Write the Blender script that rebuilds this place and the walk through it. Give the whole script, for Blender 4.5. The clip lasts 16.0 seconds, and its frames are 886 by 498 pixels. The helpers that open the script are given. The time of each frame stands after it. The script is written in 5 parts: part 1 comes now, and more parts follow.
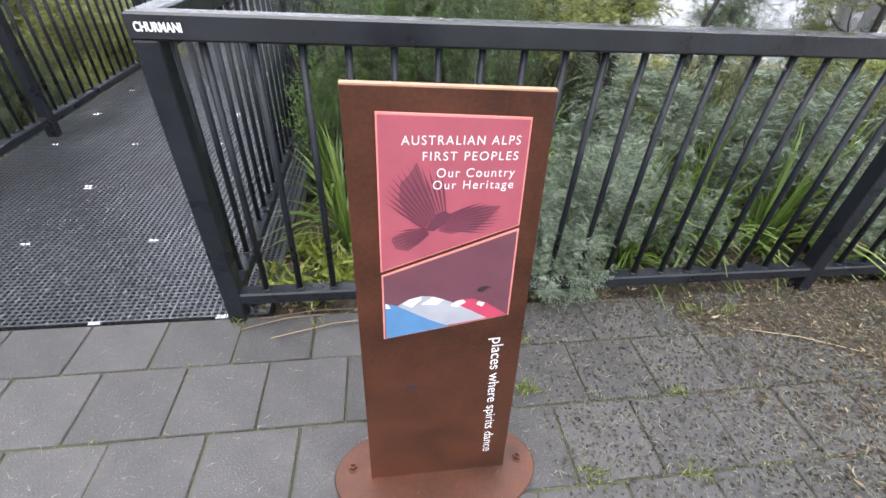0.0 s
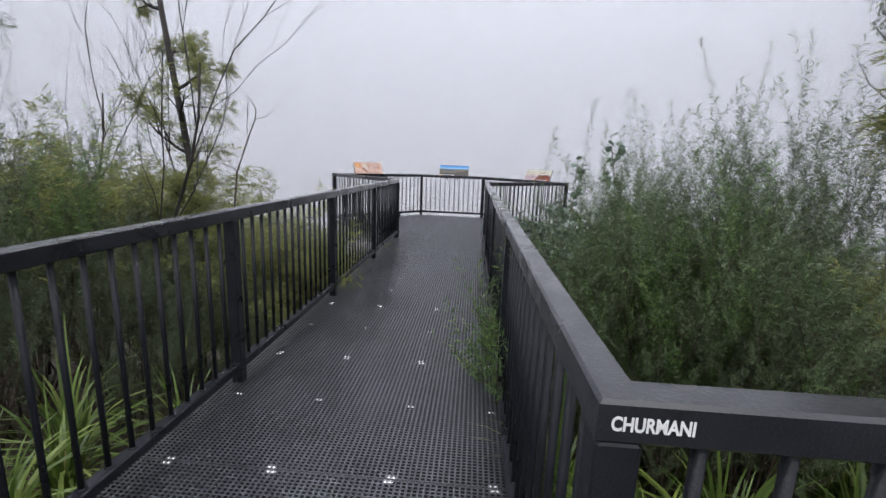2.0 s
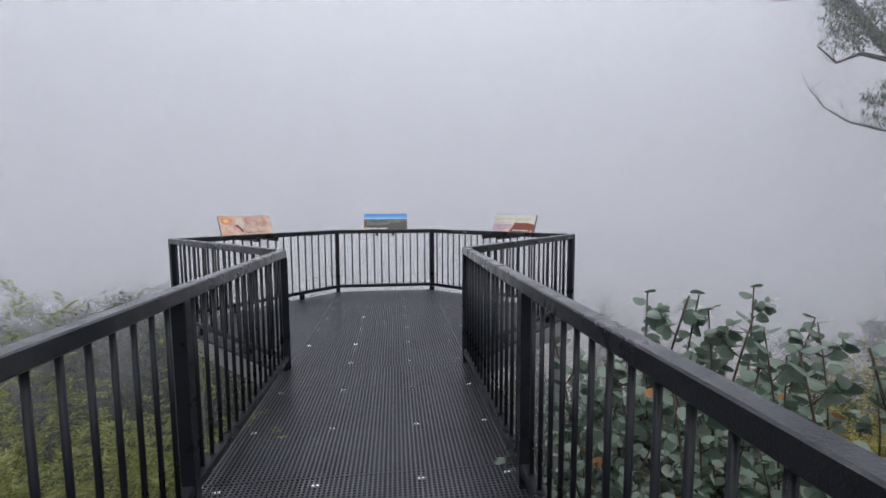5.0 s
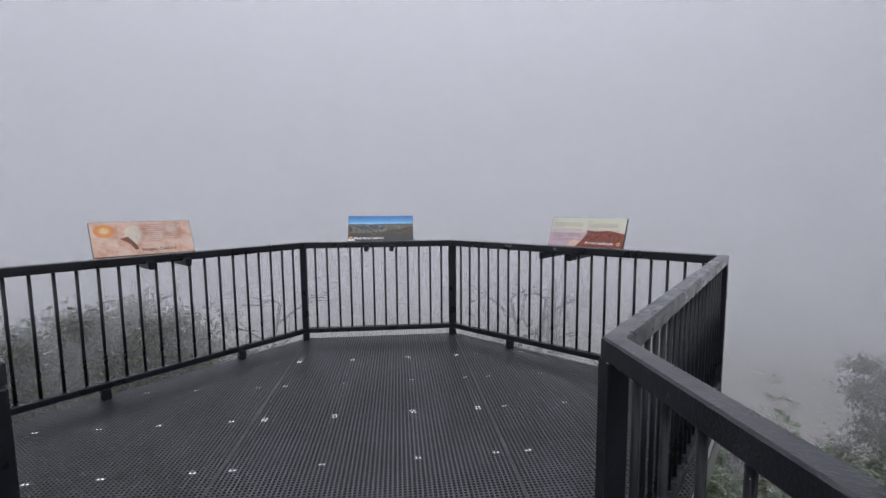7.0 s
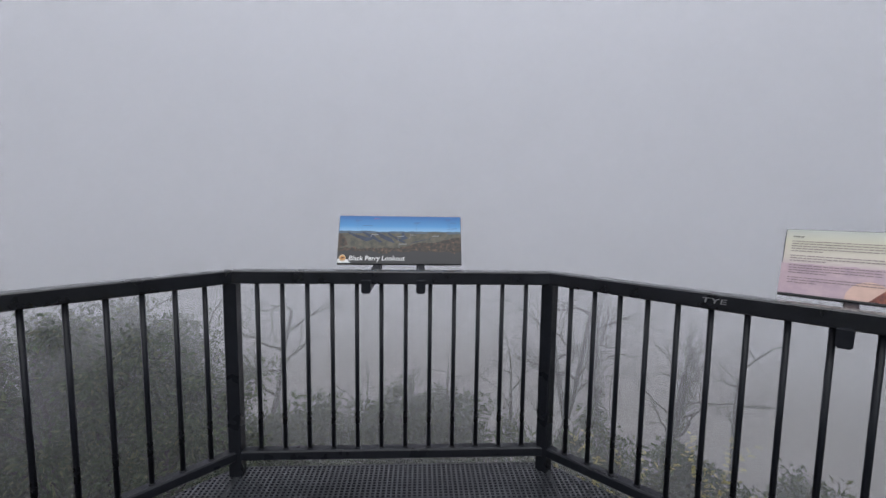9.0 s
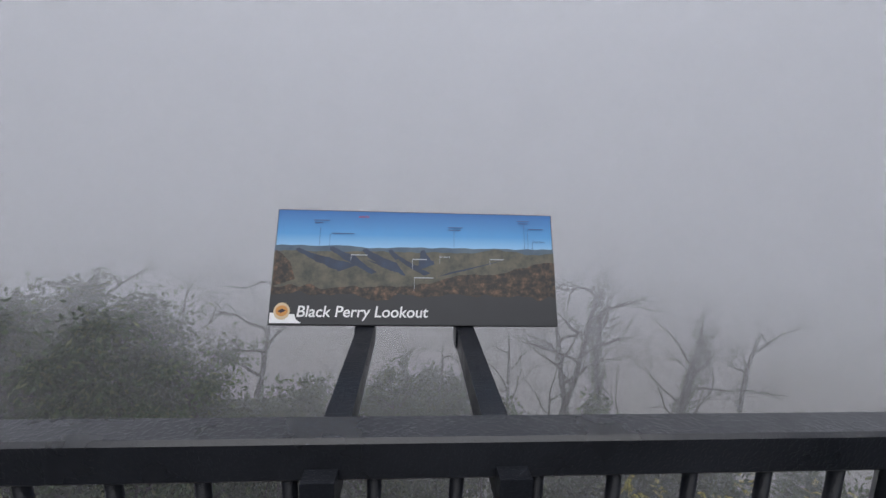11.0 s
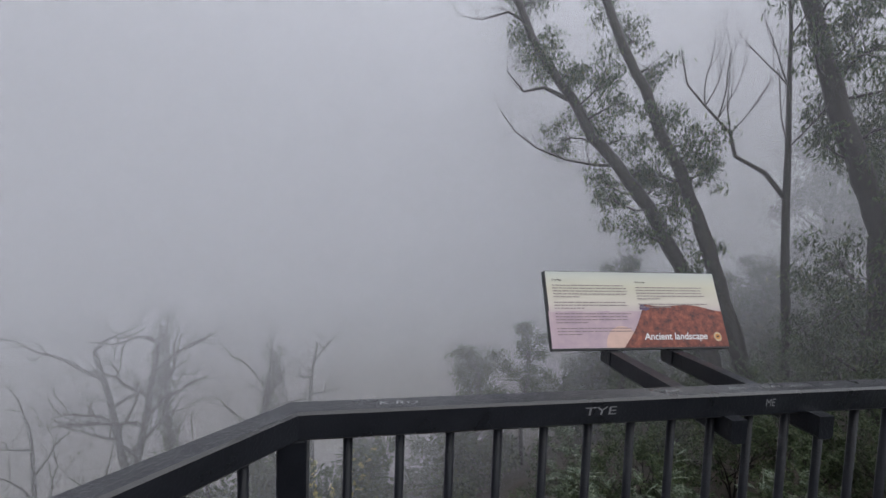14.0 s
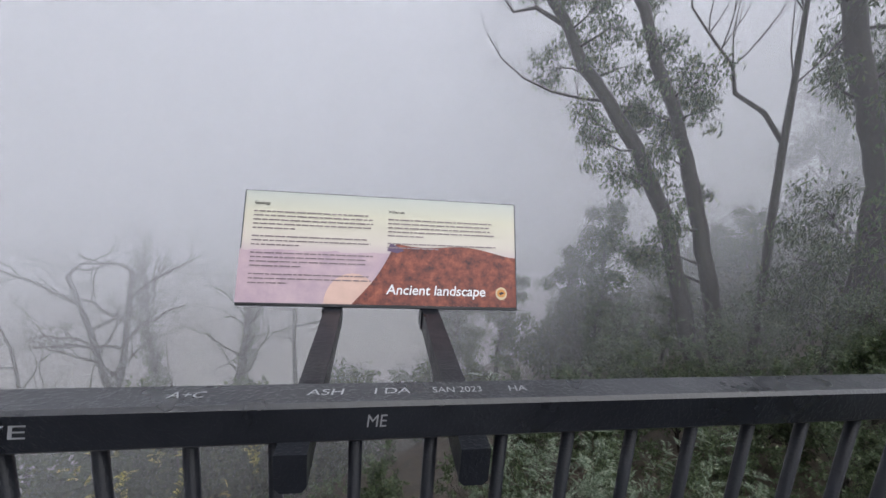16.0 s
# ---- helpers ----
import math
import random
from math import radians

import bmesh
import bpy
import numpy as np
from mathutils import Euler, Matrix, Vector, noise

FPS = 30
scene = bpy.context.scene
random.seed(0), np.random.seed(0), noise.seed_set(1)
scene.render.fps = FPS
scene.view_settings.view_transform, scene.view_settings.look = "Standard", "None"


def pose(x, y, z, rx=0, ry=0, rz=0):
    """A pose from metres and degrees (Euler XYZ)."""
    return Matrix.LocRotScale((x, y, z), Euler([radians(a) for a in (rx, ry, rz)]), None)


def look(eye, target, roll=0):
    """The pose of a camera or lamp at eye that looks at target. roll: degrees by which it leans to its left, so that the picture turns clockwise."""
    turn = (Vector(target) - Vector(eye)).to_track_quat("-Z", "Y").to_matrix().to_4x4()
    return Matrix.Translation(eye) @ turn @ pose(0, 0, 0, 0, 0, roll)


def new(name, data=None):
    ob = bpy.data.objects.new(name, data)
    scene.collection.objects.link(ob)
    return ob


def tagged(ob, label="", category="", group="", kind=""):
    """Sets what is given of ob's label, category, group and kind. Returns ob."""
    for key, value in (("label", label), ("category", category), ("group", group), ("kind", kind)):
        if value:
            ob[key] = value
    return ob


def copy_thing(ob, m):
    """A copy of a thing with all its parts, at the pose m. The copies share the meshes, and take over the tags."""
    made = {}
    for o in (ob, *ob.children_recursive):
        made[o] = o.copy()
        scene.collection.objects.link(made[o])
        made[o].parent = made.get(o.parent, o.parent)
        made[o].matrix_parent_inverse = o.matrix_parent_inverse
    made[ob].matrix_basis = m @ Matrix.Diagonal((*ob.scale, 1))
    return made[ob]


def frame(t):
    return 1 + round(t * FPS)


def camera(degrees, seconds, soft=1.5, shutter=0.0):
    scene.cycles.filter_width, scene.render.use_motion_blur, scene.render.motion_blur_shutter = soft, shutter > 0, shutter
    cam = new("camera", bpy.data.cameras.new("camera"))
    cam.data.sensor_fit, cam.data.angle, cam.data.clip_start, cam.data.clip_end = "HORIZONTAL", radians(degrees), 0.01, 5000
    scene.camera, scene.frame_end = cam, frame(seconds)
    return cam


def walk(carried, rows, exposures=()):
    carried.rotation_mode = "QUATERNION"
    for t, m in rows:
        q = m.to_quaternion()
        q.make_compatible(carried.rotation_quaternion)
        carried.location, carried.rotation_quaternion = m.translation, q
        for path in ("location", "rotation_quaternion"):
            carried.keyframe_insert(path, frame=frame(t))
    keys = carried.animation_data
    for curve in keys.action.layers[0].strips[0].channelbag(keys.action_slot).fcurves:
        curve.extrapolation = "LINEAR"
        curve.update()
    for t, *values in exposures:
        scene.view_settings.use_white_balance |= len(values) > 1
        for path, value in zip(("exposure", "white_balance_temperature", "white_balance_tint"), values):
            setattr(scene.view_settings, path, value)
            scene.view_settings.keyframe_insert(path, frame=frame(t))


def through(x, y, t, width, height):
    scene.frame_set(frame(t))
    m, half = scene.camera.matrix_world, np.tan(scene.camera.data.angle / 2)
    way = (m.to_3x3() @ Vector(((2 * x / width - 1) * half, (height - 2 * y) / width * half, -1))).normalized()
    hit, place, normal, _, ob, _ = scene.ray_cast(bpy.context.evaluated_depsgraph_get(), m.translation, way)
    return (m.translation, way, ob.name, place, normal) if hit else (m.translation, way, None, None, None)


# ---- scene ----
cam = camera(91.3, 16.0)
PATH = [
    (0, (1.482, -1.236, 1.251), (1.741, 0.344, 0.053), 3.6),
    (0.5, (1.468, -1.226, 1.26), (1.726, 0.354, 0.062), 4.7),
    (1, (1.345, -1.142, 1.295), (1.473, 0.583, 0.29), 6.1),
    (1.5, (0.995, -0.88, 1.335), (0.912, 0.992, 0.636), 4.8),
    (2, (0.702, -0.535, 1.347), (0.569, 1.422, 0.959), 2.2),
    (2.5, (0.459, 0.009, 1.383), (0.357, 1.974, 1.026), 1.1),
    (3, (0.312, 0.63, 1.4), (0.271, 2.613, 1.143), 0.8),
    (3.5, (0.226, 1.308, 1.399), (0.233, 3.298, 1.208), 0.2),
    (4, (0.251, 1.98, 1.385), (0.377, 3.967, 1.196), 0.9),
    (6.5, (0.294, 5.355, 1.41), (0.549, 7.33, 1.232), -0.9),
    (7, (0.316, 6.009, 1.416), (0.524, 7.989, 1.218), -0.5),
    (7.5, (0.41, 6.661, 1.396), (0.573, 8.644, 1.187), 0.1),
    (8, (0.347, 7.31, 1.4), (0.521, 9.29, 1.178), 1.1),
    (8.5, (0.293, 7.94, 1.347), (0.44, 9.926, 1.156), 1.1),
    (9, (0.25, 8.523, 1.37), (0.352, 10.511, 1.174), 0.8),
    (9.5, (0.186, 9.064, 1.344), (0.273, 11.055, 1.182), 0.8),
    (10, (0.15, 9.522, 1.375), (0.239, 11.511, 1.186), 1.1),
    (12.5, (0.076, 10.303, 1.466), (0.305, 12.225, 0.964), 2.6),
    (13, (0.082, 10.241, 1.517), (0.416, 12.201, 1.303), 2.9),
    (13.5, (0.165, 10.157, 1.517), (1.217, 11.853, 1.388), 0.5),
    (14, (0.291, 9.883, 1.475), (1.966, 10.967, 1.344), 2.0),
    (14.5, (0.518, 9.662, 1.426), (2.384, 10.335, 1.167), 2.4),
    (15, (0.797, 9.518, 1.419), (2.67, 10.148, 1.109), 3.7),
    (15.5, (1.076, 9.384, 1.403), (2.841, 10.254, 1.044), 4.5),
    (16, (1.281, 9.371, 1.407), (2.921, 10.442, 1.0), 4.2),
]
walk(cam, [(t, look(eye, target, roll)) for t, eye, target, roll in PATH],
     exposures=[(0, 1.38), (0.5, 1.38), (0.9, 1.32), (1.15, 0.95), (1.4, 0.45), (2.0, 0.25), (3.5, 0.26), (4.2, 0.16), (6.3, -0.15), (8, -0.2), (10, -0.27), (12.5, -0.36), (13.5, -0.42), (14.2, -0.18), (14.6, 0.10), (16, 0.18)])

# ---- world and light ----
def build_world():
    w = bpy.data.worlds.new("fog_sky")
    scene.world = w
    w.use_nodes = True
    nt = w.node_tree
    nt.nodes.clear()
    out = nt.nodes.new("ShaderNodeOutputWorld")
    bg = nt.nodes.new("ShaderNodeBackground")
    sky = nt.nodes.new("ShaderNodeTexSky")
    sky.sky_type, sky.sun_disc = "NISHITA", False
    sky.sun_elevation, sky.sun_rotation = radians(50), radians(200)
    dim = nt.nodes.new("ShaderNodeVectorMath")
    dim.operation = "SCALE"
    dim.inputs["Scale"].default_value = 0.07
    mix = nt.nodes.new("ShaderNodeMix")
    mix.data_type = "RGBA"
    mix.inputs[0].default_value = 0.93
    mix.inputs[7].default_value = FOG_SKY
    nt.links.new(sky.outputs[0], dim.inputs[0])
    nt.links.new(dim.outputs[0], mix.inputs[6])
    nt.links.new(mix.outputs[2], bg.inputs["Color"])
    bg.inputs["Strength"].default_value = 1.0
    nt.links.new(bg.outputs[0], out.inputs[0])


FOG_SKY = (1.66, 1.70, 1.86, 1)
build_world()
sun = new("sun", bpy.data.lights.new("sun", "SUN"))
sun.data.energy, sun.data.angle, sun.data.color = 0.9, radians(60), (1, 0.97, 0.93)
sun.matrix_world = look((0, -6, 12), (0, 0, 0))


# ---- materials ----
def nodes_of(name):
    m = bpy.data.materials.new(name)
    m.use_nodes = True
    nt = m.node_tree
    return m, nt, nt.nodes["Principled BSDF"]


def coords(nt):
    return nt.nodes.new("ShaderNodeTexCoord").outputs["Object"]


def noise_tex(nt, vec, scale, detail=3.0, rough=0.6):
    n = nt.nodes.new("ShaderNodeTexNoise")
    n.inputs["Scale"].default_value = scale
    n.inputs["Detail"].default_value = detail
    n.inputs["Roughness"].default_value = rough
    nt.links.new(vec, n.inputs["Vector"])
    return n.outputs["Fac"]


def ramp(nt, fac, stops):
    r = nt.nodes.new("ShaderNodeValToRGB")
    e = r.color_ramp.elements
    while len(e) < len(stops):
        e.new(0.5)
    for el, (p, c) in zip(e, stops):
        el.position, el.color = p, (*c, 1)
    nt.links.new(fac, r.inputs["Fac"])
    return r.outputs["Color"]


def mixc(nt, fac, a, b, mode="MIX"):
    m = nt.nodes.new("ShaderNodeMix")
    m.data_type, m.blend_type = "RGBA", mode
    for i, v in ((0, fac), (6, a), (7, b)):
        if isinstance(v, (int, float)):
            m.inputs[i].default_value = v
        elif isinstance(v, tuple):
            m.inputs[i].default_value = (*v, 1)
        else:
            nt.links.new(v, m.inputs[i])
    return m.outputs[2]


def bumped(nt, bsdf, height, strength, dist=0.002):
    b = nt.nodes.new("ShaderNodeBump")
    b.inputs["Strength"].default_value, b.inputs["Distance"].default_value = strength, dist
    nt.links.new(height, b.inputs["Height"])
    nt.links.new(b.outputs[0], bsdf.inputs["Normal"])


def surface(name, dark, light, big=3.0, fine=60.0, rough=(0.4, 0.6), metal=0.0, bump=0.2, dist=0.002, per_object=0.0):
    """A surface with stains at one scale and grain at another."""
    m, nt, bs = nodes_of(name)
    v = coords(nt)
    a, b = noise_tex(nt, v, big, 4), noise_tex(nt, v, fine, 3)
    col = ramp(nt, a, [(0.3, dark), (0.7, light)])
    col = mixc(nt, 0.35, col, ramp(nt, b, [(0.3, dark), (0.75, light)]))
    if per_object:
        info = nt.nodes.new("ShaderNodeObjectInfo")
        col = mixc(nt, per_object, col, ramp(nt, info.outputs["Random"], [(0, dark), (1, light)]))
    nt.links.new(col, bs.inputs["Base Color"])
    r = nt.nodes.new("ShaderNodeMapRange")
    r.inputs["To Min"].default_value, r.inputs["To Max"].default_value = rough
    nt.links.new(a, r.inputs["Value"])
    nt.links.new(r.outputs[0], bs.inputs["Roughness"])
    bs.inputs["Metallic"].default_value = metal
    bumped(nt, bs, b, bump, dist)
    return m


def leafy(name, stops, rough=0.45, through=0.25):
    """Leaves that differ one from another."""
    m, nt, bs = nodes_of(name)
    geo = nt.nodes.new("ShaderNodeNewGeometry")
    col = ramp(nt, geo.outputs["Random Per Island"], stops)
    patch = noise_tex(nt, coords(nt), 2.2, 2)
    col = mixc(nt, ramp(nt, patch, [(0.4, (0, 0, 0)), (0.75, (0.4, 0.4, 0.4))]), col, stops[0][1])
    nt.links.new(col, bs.inputs["Base Color"])
    bs.inputs["Roughness"].default_value = rough
    tr = nt.nodes.new("ShaderNodeBsdfTranslucent")
    nt.links.new(col, tr.inputs["Color"])
    mx = nt.nodes.new("ShaderNodeMixShader")
    mx.inputs[0].default_value = through
    out = nt.nodes["Material Output"]
    nt.links.new(bs.outputs[0], mx.inputs[1])
    nt.links.new(tr.outputs[0], mx.inputs[2])
    nt.links.new(mx.outputs[0], out.inputs[0])
    return m


def plain(name, c, rough=0.5, metal=0.0):
    m, nt, bs = nodes_of(name)
    v = coords(nt)
    a = noise_tex(nt, v, 14, 3)
    lo = tuple(x * 0.82 for x in c)
    nt.links.new(ramp(nt, a, [(0.3, lo), (0.7, c)]), bs.inputs["Base Color"])
    bs.inputs["Roughness"].default_value, bs.inputs["Metallic"].default_value = rough, metal
    return m


def wet_paint(name, film=0.12):
    """Charcoal powder coat, wet: beads of water and thin films."""
    m, nt, bs = nodes_of(name)
    v = coords(nt)
    a, b = noise_tex(nt, v, 5, 4), noise_tex(nt, v, 150, 2)
    nt.links.new(ramp(nt, a, [(0.3, (0.008, 0.009, 0.012)), (0.7, (0.015, 0.017, 0.022))]), bs.inputs["Base Color"])
    nt.links.new(ramp(nt, a, [(0.35, (0.22, 0.22, 0.22)), (0.65, (0.5, 0.5, 0.5))]), bs.inputs["Roughness"])
    bumped(nt, bs, ramp(nt, b, [(0.5, (0, 0, 0)), (0.62, (1, 1, 1))]), 0.3, 0.002)
    bs.inputs["Coat Weight"].default_value, bs.inputs["Coat Roughness"].default_value = film, 0.18
    bs.inputs["Specular IOR Level"].default_value = 0.18
    return m


PAINT = wet_paint("charcoal_paint")
WET_PAINT = wet_paint("wet_charcoal_paint", 0.8)
GRATE = surface("grating_steel", (0.021, 0.023, 0.027), (0.064, 0.068, 0.079), 1.6, 40, (0.3, 0.5), 0.3, 0.3)
GRATE.node_tree.nodes["Principled BSDF"].inputs["Coat Weight"].default_value = 0.35
GRATE.node_tree.nodes["Principled BSDF"].inputs["Coat Roughness"].default_value = 0.2
GALV = surface("galvanised_steel", (0.24, 0.25, 0.26), (0.42, 0.43, 0.44), 4, 50, (0.3, 0.55), 0.6, 0.2)
CLIP = plain("stainless_clip", (0.75, 0.75, 0.76), 0.25, 0.9)
SOIL = surface("dark_soil", (0.018, 0.014, 0.010), (0.075, 0.055, 0.036), 2.5, 45, (0.75, 0.95), 0, 0.9, 0.02)
PAVER = surface("concrete_paver", (0.028, 0.027, 0.028), (0.090, 0.085, 0.084), 9, 150, (0.42, 0.75), 0, 1.0, 0.004, 0.35)
nt = PAVER.node_tree
speck = ramp(nt, noise_tex(nt, coords(nt), 170, 2, 0.8), [(0.63, (0, 0, 0)), (0.70, (0.8, 0.8, 0.8))])
bs = nt.nodes["Principled BSDF"]
old = bs.inputs["Base Color"].links[0].from_socket
nt.links.new(mixc(nt, speck, old, (0.30, 0.28, 0.26)), bs.inputs["Base Color"])
JOINT = surface("mossy_joint_sand", (0.03, 0.035, 0.014), (0.10, 0.10, 0.055), 6, 90, (0.85, 0.95), 0, 0.8, 0.004)
CORTEN = surface("rusted_weathering_steel", (0.026, 0.010, 0.006), (0.115, 0.036, 0.016), 6, 130, (0.3, 0.55), 0.25, 0.4, 0.001)
CORTEN_EDGE = plain("pale_edge_strip", (0.42, 0.24, 0.15), 0.5, 0.2)
BARK = surface("grey_brown_bark", (0.010, 0.009, 0.008), (0.040, 0.034, 0.029), 7, 60, (0.7, 0.95), 0, 0.8, 0.01)
TWIG = surface("dark_twig", (0.022, 0.016, 0.012), (0.075, 0.05, 0.035), 9, 60, (0.6, 0.9), 0, 0.4, 0.004)
STRAP = leafy("strap_leaf", [(0, (0.05, 0.085, 0.018)), (0.6, (0.13, 0.20, 0.04)), (0.9, (0.22, 0.29, 0.07)), (1, (0.25, 0.18, 0.07))], 0.35, 0.3)
NEEDLE = leafy("needle_leaf", [(0, (0.040, 0.068, 0.028)), (0.7, (0.098, 0.142, 0.062)), (1, (0.19, 0.23, 0.12))])
NEEDLE_DARK = leafy("dark_needle_leaf", [(0, (0.030, 0.050, 0.022)), (0.7, (0.070, 0.105, 0.046)), (1, (0.13, 0.155, 0.075))])
SILVER = leafy("silver_wattle_leaf", [(0, (0.085, 0.12, 0.082)), (0.6, (0.17, 0.215, 0.15)), (1, (0.29, 0.33, 0.24))])
WATTLE = leafy("green_wattle_leaf", [(0, (0.095, 0.125, 0.035)), (0.6, (0.22, 0.245, 0.07)), (1, (0.37, 0.34, 0.11))])
YELLOW = leafy("yellow_wattle_leaf", [(0, (0.17, 0.165, 0.04)), (0.6, (0.34, 0.31, 0.09)), (1, (0.48, 0.41, 0.14))])
ROUND = leafy("blue_green_round_leaf", [(0, (0.08, 0.12, 0.09)), (0.6, (0.17, 0.225, 0.175)), (0.97, (0.29, 0.345, 0.28)), (0.98, (0.36, 0.15, 0.05))])
FRESH = leafy("fresh_needle_leaf", [(0, (0.042, 0.088, 0.018)), (0.7, (0.10, 0.18, 0.042)), (1, (0.20, 0.29, 0.08))])
GUM = leafy("gum_leaf", [(0, (0.018, 0.036, 0.011)), (0.7, (0.046, 0.078, 0.026)), (1, (0.10, 0.115, 0.042))], 0.85)
WEED = leafy("bright_weed_leaf", [(0, (0.07, 0.10, 0.015)), (0.6, (0.18, 0.23, 0.035)), (1, (0.32, 0.33, 0.07))], 0.5, 0.35)
LITTER = leafy("dry_litter", [(0, (0.03, 0.02, 0.012)), (0.55, (0.08, 0.052, 0.03)), (0.9, (0.16, 0.115, 0.065)), (1, (0.34, 0.27, 0.17))], 0.7, 0.0)
MOULD = leafy("dark_leaf_mould", [(0, (0.016, 0.012, 0.008)), (0.7, (0.034, 0.027, 0.018)), (1, (0.06, 0.05, 0.03))], 0.6, 0.0)
NEEDLES = leafy("fallen_needles", [(0, (0.12, 0.12, 0.08)), (0.6, (0.30, 0.29, 0.21)), (0.8, (0.15, 0.18, 0.08)), (1, (0.08, 0.12, 0.035))], 0.7, 0.0)
WHITE = plain("white_print", (0.82, 0.82, 0.82), 0.4)
SCRATCH = plain("pale_scratch", (0.26, 0.265, 0.275), 0.7)
PRINT = plain("soft_small_print", (0.24, 0.19, 0.20), 0.45)
INK = plain("dark_ink", (0.035, 0.022, 0.028), 0.45)
BOARD = plain("black_board", (0.02, 0.021, 0.024), 0.35)


# ---- mesh building ----
class Build:
    """Collects corners and faces of one mesh."""

    def __init__(self):
        self.v, self.f = [], []

    def face(self, pts):
        k = len(self.v)
        self.v += [tuple(p) for p in pts]
        self.f.append(tuple(range(k, k + len(pts))))

    def hexa(self, lo, hi):
        """A block from four corners below and four above, counter-clockwise."""
        k = len(self.v)
        self.v += [tuple(p) for p in (*lo, *hi)]
        self.f += [(k + 3, k + 2, k + 1, k), (k + 4, k + 5, k + 6, k + 7)]
        for i in range(4):
            j = (i + 1) % 4
            self.f.append((k + i, k + j, k + 4 + j, k + 4 + i))

    def box(self, x0, x1, y0, y1, z0, z1):
        c = ((x0, y0), (x1, y0), (x1, y1), (x0, y1))
        self.hexa([(*p, z0) for p in c], [(*p, z1) for p in c])

    def soft_box(self, x0, x1, y0, y1, z0, z1, r):
        """A block with its upper and upright edges eased."""
        def ring(d, z):
            return [(x0 + d + r, y0 + d, z), (x1 - d - r, y0 + d, z), (x1 - d, y0 + d + r, z), (x1 - d, y1 - d - r, z),
                    (x1 - d - r, y1 - d, z), (x0 + d + r, y1 - d, z), (x0 + d, y1 - d - r, z), (x0 + d, y0 + d + r, z)]
        rings = [ring(0, z0), ring(0, z1 - r), ring(r * 0.7, z1)]
        self.rings(rings, True)

    def rings(self, rings, caps=True):
        k, n = len(self.v), len(rings[0])
        for r in rings:
            self.v += [tuple(p) for p in r]
        for a in range(len(rings) - 1):
            for i in range(n):
                j = (i + 1) % n
                self.f.append((k + a * n + i, k + a * n + j, k + (a + 1) * n + j, k + (a + 1) * n + i))
        if caps:
            self.f.append(tuple(range(k + n - 1, k - 1, -1)))
            e = k + (len(rings) - 1) * n
            self.f.append(tuple(range(e, e + n)))

    def tube(self, path, radii, n=5):
        rings = []
        for i, p in enumerate(path):
            a, b = Vector(path[max(0, i - 1)]), Vector(path[min(len(path) - 1, i + 1)])
            d = (b - a).normalized()
            s = d.cross(Vector((0.31, 0.87, 0.13))).normalized()
            t = d.cross(s)
            rings.append([Vector(p) + radii[i] * (math.cos(q) * s + math.sin(q) * t) for q in (2 * math.pi * k / n for k in range(n))])
        self.rings(rings)

    def mesh(self, name, material, smooth=False):
        me = bpy.data.meshes.new(name)
        me.from_pydata(self.v, [], self.f)
        me.materials.append(material)
        if smooth:
            me.polygons.foreach_set("use_smooth", [True] * len(me.polygons))
        me.update()
        return me


def thing(name, label, category, group="", kind="", m=None):
    ob = new(name)
    ob.empty_display_size = 0.1
    if m is not None:
        ob.matrix_world = m
    return tagged(ob, label, category, group, kind)


def part(name, mesh, parent, label="", m=None):
    ob = new(name, mesh)
    ob.parent = parent
    if m is not None:
        ob.matrix_basis = m
    return tagged(ob, label)


def text_mesh(body, width, material, height=None, thick=0.0004, shear=0.0, spacing=1.0, bold=0.0):
    """Lettering in the built-in font, its lower left at the origin, scaled to a width."""
    cu = bpy.data.curves.new("lettering", "FONT")
    cu.body, cu.size, cu.shear, cu.space_character = body, 1.0, shear, spacing
    cu.offset = bold
    ob = new("lettering", cu)
    me = bpy.data.meshes.new_from_object(ob.evaluated_get(bpy.context.evaluated_depsgraph_get()))
    bpy.data.objects.remove(ob)
    co = np.empty(len(me.vertices) * 3)
    me.vertices.foreach_get("co", co)
    co = co.reshape(-1, 3)
    co -= (co[:, 0].min(), 0, 0)
    s = width / co[:, 0].max()
    co[:, 0] *= s
    co[:, 1] *= s if height is None else height / co[:, 1].max()
    co[:, 2] = thick
    me.vertices.foreach_set("co", co.ravel())
    me.materials.clear()
    me.materials.append(material)
    me.update()
    return me


def flat_mesh(name, pts, material, z):
    b = Build()
    b.face([(x, y, z) for x, y in pts])
    return b.mesh(name, material)


# ---- ground ----
def ground_z(x, y):
    """The hillside: level by the pavement, then falling away under the walkway."""
    d = max(0.0, y - 0.35)
    z = -0.04 - (0.30 * d if d < 4 else 1.2 + 0.46 * (d - 4)) + 0.05 * math.sin(1.3 * x + 0.6 * y) * min(1, d)
    z -= 0.25 * max(0.0, y - 12) + 0.06 * max(0.0, min(x, 20) - 4) * min(1, d / 4)
    return z


